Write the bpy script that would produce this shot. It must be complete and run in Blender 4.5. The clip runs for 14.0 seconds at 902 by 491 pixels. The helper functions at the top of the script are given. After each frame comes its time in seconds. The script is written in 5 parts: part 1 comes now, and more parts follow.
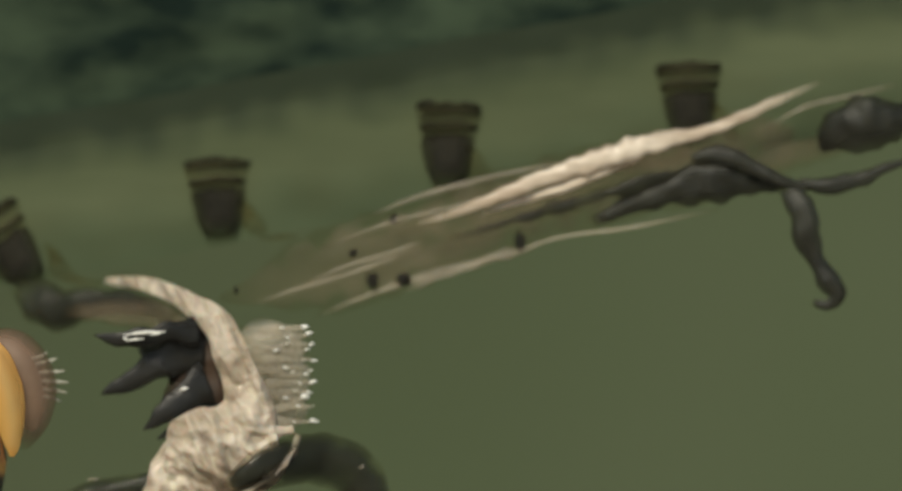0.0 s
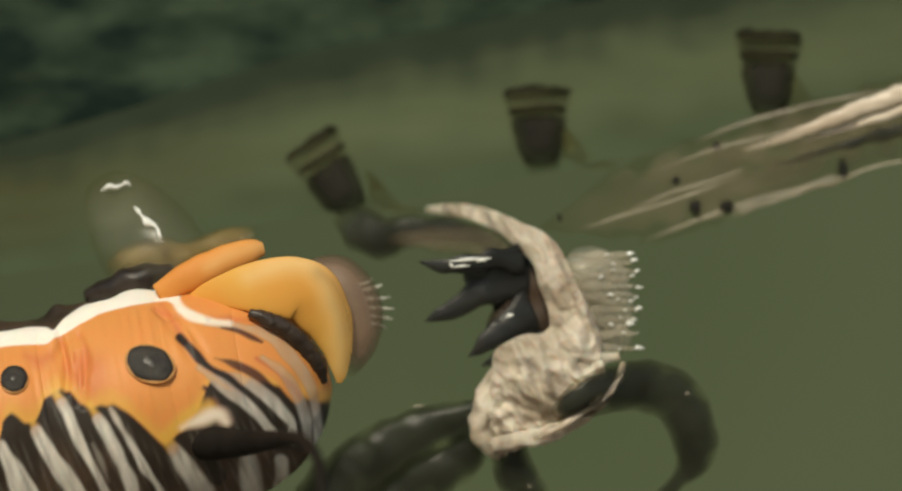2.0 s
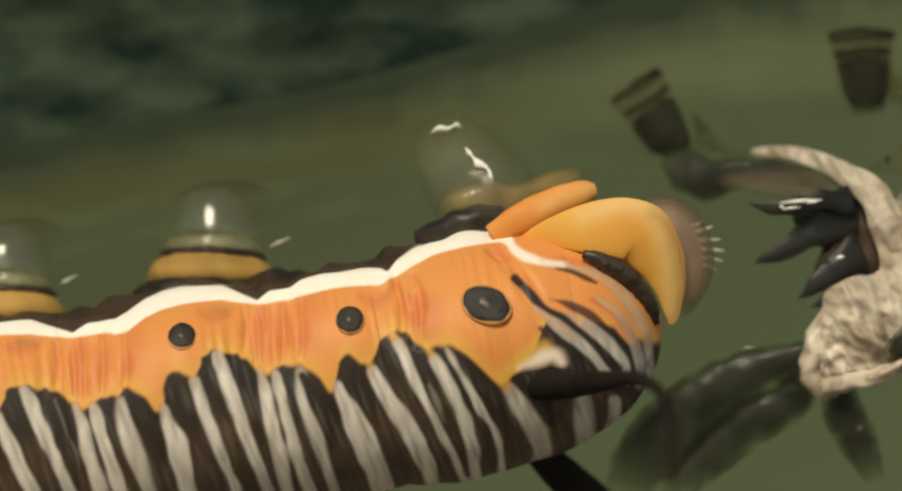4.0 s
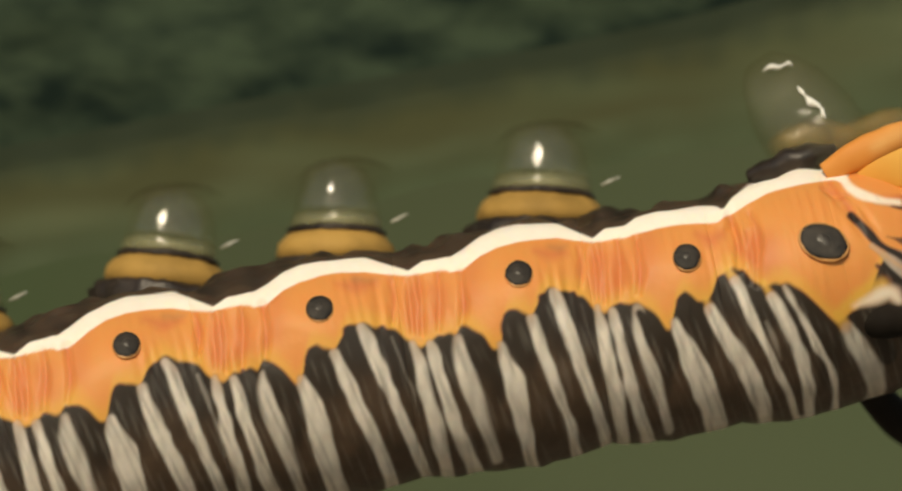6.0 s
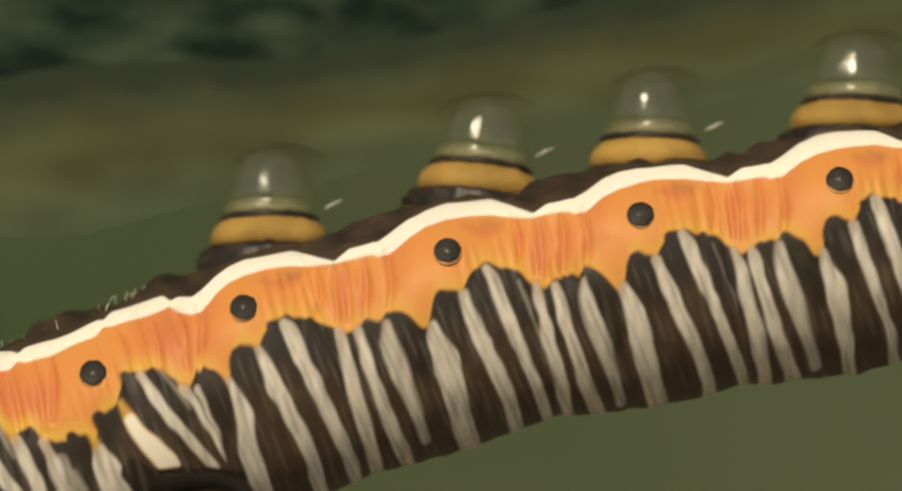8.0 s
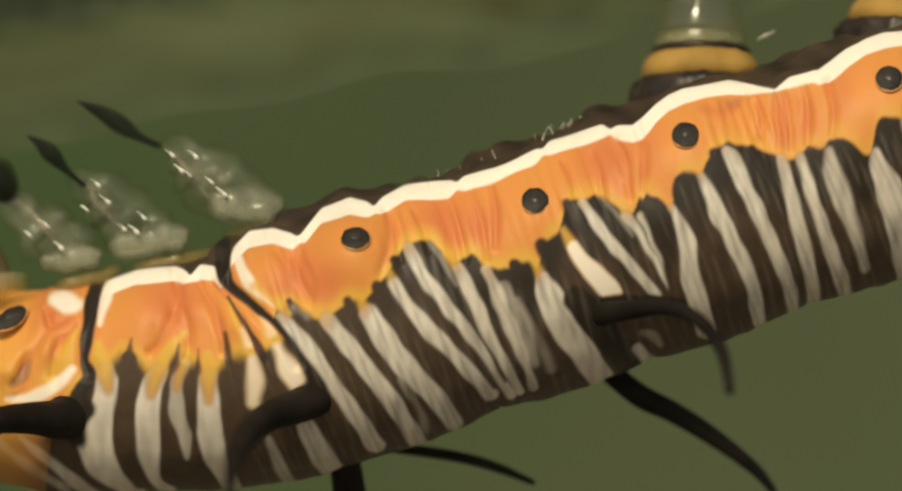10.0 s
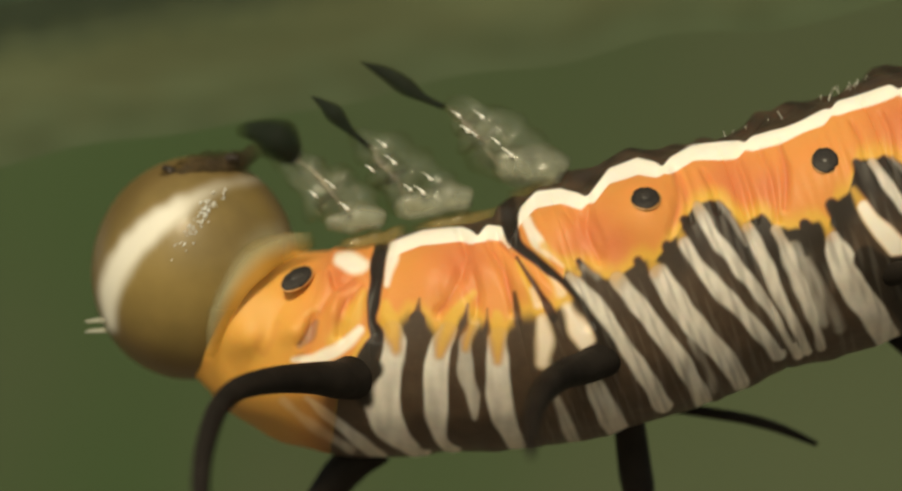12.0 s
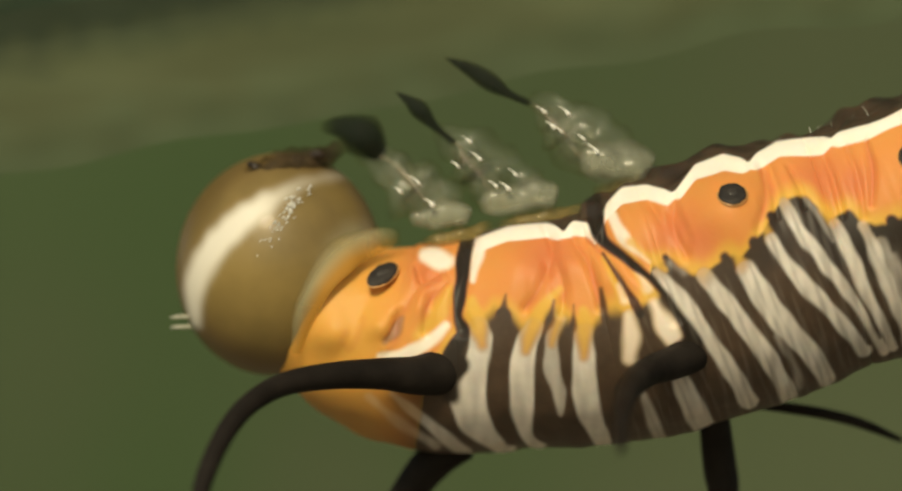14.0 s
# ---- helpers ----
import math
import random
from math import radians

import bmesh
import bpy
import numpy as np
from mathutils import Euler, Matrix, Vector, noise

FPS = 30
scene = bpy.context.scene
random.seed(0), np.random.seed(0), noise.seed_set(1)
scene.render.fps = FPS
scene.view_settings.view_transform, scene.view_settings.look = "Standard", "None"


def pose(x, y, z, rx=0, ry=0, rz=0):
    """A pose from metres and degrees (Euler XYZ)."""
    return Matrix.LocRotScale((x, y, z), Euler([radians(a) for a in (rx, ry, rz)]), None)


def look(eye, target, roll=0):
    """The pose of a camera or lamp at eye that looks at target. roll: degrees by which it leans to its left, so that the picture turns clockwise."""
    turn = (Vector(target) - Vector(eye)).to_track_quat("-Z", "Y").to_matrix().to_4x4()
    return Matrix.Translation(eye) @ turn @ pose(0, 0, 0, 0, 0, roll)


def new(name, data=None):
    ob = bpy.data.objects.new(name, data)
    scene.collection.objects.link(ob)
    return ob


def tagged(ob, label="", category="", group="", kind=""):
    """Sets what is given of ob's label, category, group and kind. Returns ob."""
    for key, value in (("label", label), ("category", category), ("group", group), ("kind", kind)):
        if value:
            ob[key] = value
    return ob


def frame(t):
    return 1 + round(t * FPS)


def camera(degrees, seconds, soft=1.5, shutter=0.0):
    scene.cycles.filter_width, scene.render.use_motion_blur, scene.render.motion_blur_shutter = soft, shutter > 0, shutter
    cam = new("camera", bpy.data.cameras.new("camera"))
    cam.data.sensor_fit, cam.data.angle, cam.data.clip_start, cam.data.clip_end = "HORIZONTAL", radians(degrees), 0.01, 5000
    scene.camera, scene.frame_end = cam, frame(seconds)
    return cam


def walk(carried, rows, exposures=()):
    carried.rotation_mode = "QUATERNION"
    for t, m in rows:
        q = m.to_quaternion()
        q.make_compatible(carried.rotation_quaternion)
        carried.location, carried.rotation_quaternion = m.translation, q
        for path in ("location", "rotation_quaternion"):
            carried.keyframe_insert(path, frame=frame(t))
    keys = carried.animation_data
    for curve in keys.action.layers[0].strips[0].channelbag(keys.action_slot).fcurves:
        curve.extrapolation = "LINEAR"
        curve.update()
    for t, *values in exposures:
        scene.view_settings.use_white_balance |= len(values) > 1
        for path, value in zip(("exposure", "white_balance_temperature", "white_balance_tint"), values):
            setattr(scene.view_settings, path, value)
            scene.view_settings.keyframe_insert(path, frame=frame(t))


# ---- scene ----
# Drawing units: one unit is 12.7 micrometres; u runs to the right, v down, depth y in millimetres away from the camera.
K = 1.27e-5
DIST = 165.4


def at(u, v, y=0.0):
    return Vector((u * K, y * 0.001, -v * K))


# ---- camera ----
cam = camera(7.0, 14.0, soft=2.1)
PATH = [(0.0, 2694, 60), (0.5, 2546, 104.5), (1.0, 2397, 133.5), (1.5, 2254, 162.5), (2.0, 2119, 189.5), (2.5, 1986, 214.5),
        (3.0, 1842, 240), (3.2, 1785, 251), (5.3, 1137, 359.5), (5.5, 1086, 371), (6.0, 950, 401), (6.5, 784, 426.5),
        (7.0, 666, 465), (7.2, 618, 479), (9.3, -87.5, 772.5), (9.5, -173, 806), (10.0, -375.5, 863.5), (10.5, -555, 904.5),
        (11.0, -701, 917), (11.5, -796, 912), (12.0, -879, 933), (12.5, -937.5, 934), (13.0, -983.5, 943.5),
        (13.5, -1006.5, 941), (14.0, -1029.5, 940)]
walk(cam, [(t, Matrix.Translation(at(u, v, -DIST)) @ pose(0, 0, 0, 90, 0, 0)) for t, u, v in PATH],
     exposures=[(0, 0.02, 6950, 4), (2.5, 0.0, 7300, 2), (6.5, -0.05, 8150, 5), (10.0, 0.0, 8450, 2), (14.0, 0.09, 8600, 0)])

# a macro lens focused on the near flank
cam.data.dof.use_dof = True
cam.data.dof.focus_distance = (DIST - 1.9) * 0.001
cam.data.dof.aperture_fstop = 42

# ---- light ----
world = bpy.data.worlds.new("sky")
scene.world = world
world.use_nodes = True
wn = world.node_tree
sky = wn.nodes.new("ShaderNodeTexSky")
sky.sky_type, sky.sun_disc = "NISHITA", False
SUN_EL, SUN_AZ = radians(40), radians(196)
sky.sun_elevation, sky.sun_rotation = SUN_EL, SUN_AZ
wn.links.new(sky.outputs[0], wn.nodes["Background"].inputs[0])
wn.nodes["Background"].inputs[1].default_value = 0.1
sun_data = bpy.data.lights.new("sun", "SUN")
sun_data.energy, sun_data.angle, sun_data.color = 2.4, radians(14), (1.0, 0.93, 0.82)
sun = new("sun", sun_data)
sun_way = Vector((math.sin(SUN_AZ) * math.cos(SUN_EL), math.cos(SUN_AZ) * math.cos(SUN_EL), math.sin(SUN_EL)))
sun.matrix_world = look(sun_way * 2, (0, 0, 0))

# ---- materials ----


def mat(name, color, rough=0.5, metal=0.0, spread=0.25, scale=900, bump=0.1, bump_scale=4000, coat=0.0, transmission=0.0, ior=1.4, stretch=None,
        color2=None, sss=0.0, spec=0.5, clear=0.0, gleam=0.05, relief=0.00005):
    """A node material with colour variation at two scales and fine relief."""
    m = bpy.data.materials.new(name)
    m.use_nodes = True
    nt = m.node_tree
    b = nt.nodes["Principled BSDF"]
    co = nt.nodes.new("ShaderNodeTexCoord")
    n1, n2 = nt.nodes.new("ShaderNodeTexNoise"), nt.nodes.new("ShaderNodeTexNoise")
    n1.inputs["Scale"].default_value, n1.inputs["Detail"].default_value = scale, 4
    n2.inputs["Scale"].default_value, n2.inputs["Detail"].default_value = bump_scale, 3
    ramp = nt.nodes.new("ShaderNodeValToRGB")
    c2 = color2 or [c * (1 - spread) for c in color]
    ramp.color_ramp.elements[0].position, ramp.color_ramp.elements[1].position = 0.35, 0.65
    ramp.color_ramp.elements[0].color = (*c2, 1)
    ramp.color_ramp.elements[1].color = (*color, 1)
    bp = nt.nodes.new("ShaderNodeBump")
    bp.inputs["Strength"].default_value, bp.inputs["Distance"].default_value = bump, relief
    way = co.outputs["Object"]
    if stretch:
        mp = nt.nodes.new("ShaderNodeMapping")
        mp.inputs["Scale"].default_value = stretch
        mp.inputs["Rotation"].default_value = (0, radians(-10.4), 0)
        nt.links.new(way, mp.inputs["Vector"])
        way = mp.outputs["Vector"]
    nt.links.new(way, n1.inputs["Vector"])
    nt.links.new(co.outputs["Object"], n2.inputs["Vector"])
    nt.links.new(n1.outputs["Fac"], ramp.inputs["Fac"])
    nt.links.new(ramp.outputs["Color"], b.inputs["Base Color"])
    nt.links.new(n2.outputs["Fac"], bp.inputs["Height"])
    nt.links.new(bp.outputs["Normal"], b.inputs["Normal"])
    b.inputs["Roughness"].default_value, b.inputs["Metallic"].default_value = rough, metal
    b.inputs["Coat Weight"].default_value, b.inputs["Transmission Weight"].default_value = coat, transmission
    b.inputs["IOR"].default_value = ior
    b.inputs["Subsurface Weight"].default_value = sss
    b.inputs["Specular IOR Level"].default_value = spec
    if clear:
        # a thin clear film: mostly lets light through, with a faint veil and a sharp gloss
        see, mixed, gloss, both = (nt.nodes.new("ShaderNode" + k) for k in ("BsdfTransparent", "MixShader", "BsdfGlossy", "AddShader"))
        see.inputs[0].default_value = (0.93, 0.92, 0.88, 1)
        mixed.inputs[0].default_value = 1 - clear
        gloss.inputs[0].default_value = (gleam, gleam, gleam, 1)
        gloss.inputs["Roughness"].default_value = 0.08
        nt.links.new(bp.outputs["Normal"], gloss.inputs["Normal"])
        thin, left = nt.nodes.new("ShaderNodeAttribute"), nt.nodes.new("ShaderNodeMath")
        thin.attribute_name = "thin"
        left.operation, left.use_clamp = "MULTIPLY_ADD", True
        left.inputs[1].default_value, left.inputs[2].default_value = clear - 1, 1 - clear
        nt.links.new(thin.outputs["Fac"], left.inputs[0])
        nt.links.new(left.outputs[0], mixed.inputs[0])
        nt.links.new(see.outputs[0], mixed.inputs[1])
        nt.links.new(b.outputs[0], mixed.inputs[2])
        nt.links.new(mixed.outputs[0], both.inputs[0])
        nt.links.new(gloss.outputs[0], both.inputs[1])
        nt.links.new(both.outputs[0], nt.nodes["Material Output"].inputs[0])
    b.inputs["Subsurface Scale"].default_value = 0.0004
    return m


M_YELLOW = mat("yellow_cuticle", (0.50, 0.29, 0.08), 0.65, spread=0.35, scale=900, bump=0.3, spec=0.25)
M_TENT = mat("tentacle_skin", (0.021, 0.0165, 0.013), 0.65, spread=0.5, scale=900, bump=0.8, bump_scale=2200, spec=0.12)
M_CLEAR = mat("clear_cuticle", (0.40, 0.38, 0.29), 0.3, spread=0.2, bump=0.9, bump_scale=2200, clear=0.93, gleam=0.045)
M_VEIL = mat("clear_veil", (0.40, 0.38, 0.28), 0.4, spread=0.3, bump=0.3, bump_scale=900, clear=0.9, gleam=0.006)
M_HEAD = mat("amber_head", (0.28, 0.19, 0.064), 0.4, spread=0.4, scale=420, coat=0.06, bump=0.15, bump_scale=1800)


def tint_by(m, name, color):
    """Mixes a colour into a material where the mesh's attribute asks for it."""
    nt = m.node_tree
    b = nt.nodes["Principled BSDF"]
    src, n = nt.nodes.new("ShaderNodeAttribute"), nt.nodes.new("ShaderNodeMix")
    src.attribute_name = name
    n.data_type = "RGBA"
    nt.links.new(src.outputs["Fac"], n.inputs[0])
    nt.links.new(b.inputs["Base Color"].links[0].from_socket, n.inputs[6])
    if isinstance(color, tuple):
        n.inputs[7].default_value = (*color, 1)
    nt.links.new(n.outputs[2], b.inputs["Base Color"])


def add_band(m):
    """The pale band and the darker rim of the head, from the mesh's pattern attribute."""
    nt = m.node_tree
    b = nt.nodes["Principled BSDF"]
    base = b.inputs["Base Color"].links[0].from_socket
    src, sep = nt.nodes.new("ShaderNodeAttribute"), nt.nodes.new("ShaderNodeSeparateColor")
    src.attribute_name = "pattern"
    nt.links.new(src.outputs["Color"], sep.inputs[0])
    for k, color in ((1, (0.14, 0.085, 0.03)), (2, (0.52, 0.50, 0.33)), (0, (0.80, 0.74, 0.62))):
        n = nt.nodes.new("ShaderNodeMix")
        n.data_type = "RGBA"
        nt.links.new(sep.outputs[k], n.inputs[0])
        nt.links.new(base, n.inputs[6])
        n.inputs[7].default_value = (*color, 1)
        base = n.outputs[2]
    nt.links.new(base, b.inputs["Base Color"])


add_band(M_HEAD)
M_DRY = mat("dry_skin", (0.74, 0.64, 0.51), 0.5, scale=900, bump=0.8, bump_scale=3000, color2=(0.42, 0.33, 0.235), relief=0.0001, sss=0.15, clear=0.1, gleam=0.012, spec=0.5)
M_FILM = mat("brown_film", (0.30, 0.235, 0.165), 0.4, color2=(0.12, 0.095, 0.06), stretch=(0.14, 1, 1), scale=1400, bump=0.4, clear=0.68, gleam=0.0, spec=0.2)
M_GLOSS = mat("pale_film", (0.88, 0.76, 0.62), 0.28, scale=2200, bump=0.4, color2=(0.46, 0.35, 0.25), stretch=(0.16, 1, 1), clear=0.03, gleam=0.0)
M_LEAF = mat("leaf_green", (0.088, 0.106, 0.059), 0.8, scale=60, bump=0.05, color2=(0.078, 0.098, 0.052), spec=0.15)
M_LEAFDARK = mat("leaf_dark", (0.046, 0.066, 0.040), 0.95, scale=1050, color2=(0.009, 0.017, 0.013), bump=0.8, bump_scale=1200, spec=0.1, stretch=(0.45, 1, 1))
M_RIB = mat("midrib_green", (0.100, 0.115, 0.060), 0.75, scale=420, bump=0.1, color2=(0.064, 0.077, 0.038), spec=0.15, stretch=(0.18, 1, 1))
M_SOIL = mat("dry_soil", (0.25, 0.21, 0.16), 0.9, scale=8, bump=0.4, bump_scale=40, color2=(0.17, 0.145, 0.11), spec=0.1, relief=0.01)
M_RIM = mat("ochre_rim", (0.62, 0.30, 0.10), 0.4, spread=0.3)
M_COLLARVEIL = mat("collar_veil", (0.36, 0.33, 0.17), 0.4, spread=0.3, scale=1200, bump=0.4, clear=0.35, gleam=0.01)
M_CLASPER = mat("orange_clasper", (0.78, 0.35, 0.09), 0.55, scale=350, color2=(0.72, 0.27, 0.06), bump=0.2, bump_scale=2500, spec=0.3)
M_CLAW = mat("green_black_claw", (0.012, 0.017, 0.010), 0.7, spread=0.4, scale=1500, spec=0.2, clear=0.1, gleam=0.0)
M_NECK = mat("neck_skin", (0.58, 0.44, 0.20), 0.5, color2=(0.47, 0.42, 0.24), scale=500, bump=0.2, clear=0.32, gleam=0.0)
M_SPOT = mat("spot_black", (0.035, 0.027, 0.02), 0.62, spread=0.6, scale=3000, bump=0.6)
M_SLIT = mat("spiracle_slit", (0.06, 0.05, 0.04), 0.35, spread=0.4, scale=3000, bump=0.5)
M_CRUST = mat("dark_crust", (0.05, 0.035, 0.026), 0.4, spread=0.6, scale=1800, bump=0.9, bump_scale=2500)
M_SHIELD = mat("yellow_shield", (0.80, 0.44, 0.095), 0.55, scale=350, color2=(0.76, 0.35, 0.07), bump=0.2, bump_scale=2500, spec=0.3, clear=0.01, gleam=0.0)
M_TIP = mat("brown_tip", (0.30, 0.19, 0.13), 0.5, spread=0.3, clear=0.3, gleam=0.0)
# plain white that stands for glints on cuticle and old skin
M_GLINT = mat("white_bit", (0.92, 0.90, 0.82), 0.2, spread=0.15, scale=3000, bump=0.4)
M_OLIVE = mat("olive_tissue", (0.40, 0.27, 0.085), 0.5, spread=0.4, scale=900, bump=0.3, clear=0.5, gleam=0.01)
M_WEB = mat("brown_web", (0.07, 0.042, 0.026), 0.5, spread=0.6, scale=1200, bump=0.8, bump_scale=2200, clear=0.05, gleam=0.0)
M_WART = mat("soft_wart", (0.022, 0.021, 0.018), 0.75, spread=0.4, scale=1500, spec=0.2, clear=0.16, gleam=0.0)
M_PALEHAIR = mat("pale_bristle", (0.75, 0.72, 0.60), 0.25, spread=0.2, scale=2500, transmission=0.25)
M_MOUTH = mat("brown_mouthparts", (0.075, 0.05, 0.025), 0.7, spread=0.6, scale=1500, bump=0.5, spec=0.2, clear=0.15, gleam=0.0)
M_GLASSLEG = mat("glassy_leg", (0.44, 0.45, 0.35), 0.25, spread=0.5, scale=1500, bump=0.3, bump_scale=900, clear=0.88, gleam=0.002)
M_COXA = mat("glassy_coxa", (0.40, 0.40, 0.29), 0.4, spread=0.35, scale=1200, bump=0.4, bump_scale=1500, clear=0.5, gleam=0.012)
M_MEMBRANE = mat("leg_membrane", (0.27, 0.30, 0.22), 0.35, spread=0.4, scale=1200, bump=0.4, bump_scale=1200, clear=0.72, gleam=0.006)
M_HUSKWALL = mat("husk_wall", (0.024, 0.022, 0.015), 0.7, spread=0.4, scale=1200, bump=0.3, clear=0.06, gleam=0.0, spec=0.15)
M_SPINE = mat("black_spine", (0.016, 0.015, 0.012), 0.38, scale=1500, bump=0.5, bump_scale=2500, clear=0.02, gleam=0.0)
M_FLANGE = mat("pale_flange", (0.60, 0.55, 0.44), 0.4, spread=0.4, scale=1500, bump=0.6, clear=0.45, gleam=0.02)
M_SOFTFOLD = mat("soft_fold", (0.66, 0.58, 0.46), 0.35, spread=0.5, scale=1500, bump=0.6, clear=0.66, gleam=0.0, stretch=(0.3, 1, 1))
M_OLDLEG = mat("black_leg_skin", (0.032, 0.032, 0.022), 0.5, spread=0.5, scale=1500, bump=0.7, bump_scale=1800, clear=0.1, gleam=0.0)
M_HUSKCLEAR = mat("husk_film", (0.030, 0.031, 0.021), 0.45, spread=0.5, scale=700, bump=0.6, clear=0.16, gleam=0.003, spec=0.2)
M_CUFFDARK = mat("dark_hook_rim", (0.05, 0.045, 0.025), 0.6, spread=0.5, scale=1500, clear=0.8, gleam=0.0, spec=0.1)
M_HUSKVEIL = mat("olive_web", (0.14, 0.13, 0.05), 0.6, spread=0.5, scale=1200, clear=0.8, gleam=0.0, spec=0.1)
M_CUFF = mat("olive_cuff", (0.16, 0.155, 0.08), 0.6, spread=0.4, scale=1200, clear=0.8, gleam=0.0, spec=0.1)


def body_material():
    m = bpy.data.materials.new("striped_cuticle")
    m.use_nodes = True
    nt = m.node_tree
    b = nt.nodes["Principled BSDF"]
    at_ = nt.nodes.new("ShaderNodeAttribute")
    at_.attribute_name = "pattern"
    sep = nt.nodes.new("ShaderNodeSeparateColor")
    nt.links.new(at_.outputs["Color"], sep.inputs[0])
    co = nt.nodes.new("ShaderNodeTexCoord")

    def noise_of(scale, detail=4):
        n = nt.nodes.new("ShaderNodeTexNoise")
        n.inputs["Scale"].default_value, n.inputs["Detail"].default_value = scale, detail
        nt.links.new(co.outputs["Object"], n.inputs["Vector"])
        return n.outputs["Fac"]

    def mix(fac, a, c):
        n = nt.nodes.new("ShaderNodeMix")
        n.data_type = "RGBA"
        nt.links.new(fac, n.inputs[0])
        for k, s in ((6, a), (7, c)):
            if isinstance(s, tuple):
                n.inputs[k].default_value = (*s, 1)
            else:
                nt.links.new(s, n.inputs[k])
        return n.outputs[2]

    big, fine = noise_of(700), noise_of(2600)
    dark = mix(fine, (0.046, 0.028, 0.017), (0.098, 0.062, 0.039))
    pale = mix(fine, (0.60, 0.535, 0.455), (0.82, 0.75, 0.66))
    orange = mix(big, (0.78, 0.262, 0.082), (0.72, 0.325, 0.074))
    orange = mix(noise_of(1700, 5), orange, (0.76, 0.288, 0.080))
    cream = mix(fine, (0.92, 0.82, 0.68), (0.95, 0.88, 0.78))
    bl = nt.nodes.new("ShaderNodeAttribute")
    bl.attribute_name = "blush"
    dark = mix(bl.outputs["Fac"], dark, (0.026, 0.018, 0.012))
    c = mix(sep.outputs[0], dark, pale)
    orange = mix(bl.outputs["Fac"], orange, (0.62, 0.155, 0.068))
    orange = mix(at_.outputs["Alpha"], orange, (0.74, 0.42, 0.075))
    c = mix(sep.outputs[1], c, orange)
    c = mix(sep.outputs[2], c, cream)
    nt.links.new(c, b.inputs["Base Color"])
    bp = nt.nodes.new("ShaderNodeBump")
    bp.inputs["Strength"].default_value, bp.inputs["Distance"].default_value = 0.25, 0.00005
    nt.links.new(noise_of(3500), bp.inputs["Height"])
    nt.links.new(bp.outputs["Normal"], b.inputs["Normal"])
    b.inputs["Roughness"].default_value = 0.5
    b.inputs["Specular IOR Level"].default_value = 0.3
    b.inputs["Subsurface Weight"].default_value, b.inputs["Subsurface Scale"].default_value = 0.12, 0.00015
    return m


M_BODY = body_material()
tint_by(M_DRY, "stain", (0.17, 0.125, 0.085))
tint_by(M_NECK, "warm", (0.60, 0.29, 0.05))
tint_by(M_SHIELD, "pale_edge", (0.86, 0.60, 0.27))
tint_by(M_CLASPER, "pale_edge", (0.84, 0.50, 0.20))
tint_by(M_LEAF, "fresh", (0.062, 0.100, 0.043))
tint_by(M_RIB, "brown", (0.056, 0.058, 0.025))
tint_by(M_RIB, "low_edge", (0.077, 0.099, 0.053))
# shade on the rib's upper side, put into its colour
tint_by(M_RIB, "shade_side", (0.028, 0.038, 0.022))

# ---- building helpers ----


def smooth_path(pts, n):
    """n points on a smooth curve through pts (rows of any length)."""
    p = np.array(pts, float)
    t = np.linspace(0, len(p) - 1, n)
    i = np.clip(t.astype(int), 0, len(p) - 2)
    f = (t - i)[:, None]
    q = np.vstack([2 * p[0] - p[1], p, 2 * p[-1] - p[-2]])
    a, b, c, d = q[i], q[i + 1], q[i + 2], q[i + 3]
    return 0.5 * (2 * b + (c - a) * f + (2 * a - 5 * b + 4 * c - d) * f ** 2 + (3 * b - a - 3 * c + d) * f ** 3)


def tube(bm, pts, n=24, sides=14, flat=1.0, rough=0.0, freq=9000):
    """A tapered tube through rows (u, v, y, radius in drawing units); flat squeezes it in depth."""
    rows = smooth_path(pts, n)
    centre = [at(r[0], r[1], r[2]) for r in rows]
    rings = []
    for k, c in enumerate(centre):
        way = (centre[min(k + 1, n - 1)] - centre[max(k - 1, 0)]).normalized()
        side = way.cross(Vector((0, 1, 0)))
        side = side.normalized() if side.length > 1e-6 else Vector((1, 0, 0))
        deep = way.cross(side).normalized()
        r = max(rows[k][3], 0.4) * K
        ring = []
        for j in range(sides):
            a = 2 * math.pi * j / sides
            p = c + side * (r * math.cos(a)) + deep * (r * flat * math.sin(a))
            if rough:
                p += (p - c) * (rough * noise.noise(p * freq))
            ring.append(bm.verts.new(p))
        rings.append(ring)
    for a, b in zip(rings, rings[1:]):
        for j in range(sides):
            bm.faces.new((a[j], a[(j + 1) % sides], b[(j + 1) % sides], b[j]))
    bm.faces.new(rings[0][::-1])
    bm.faces.new(rings[-1])


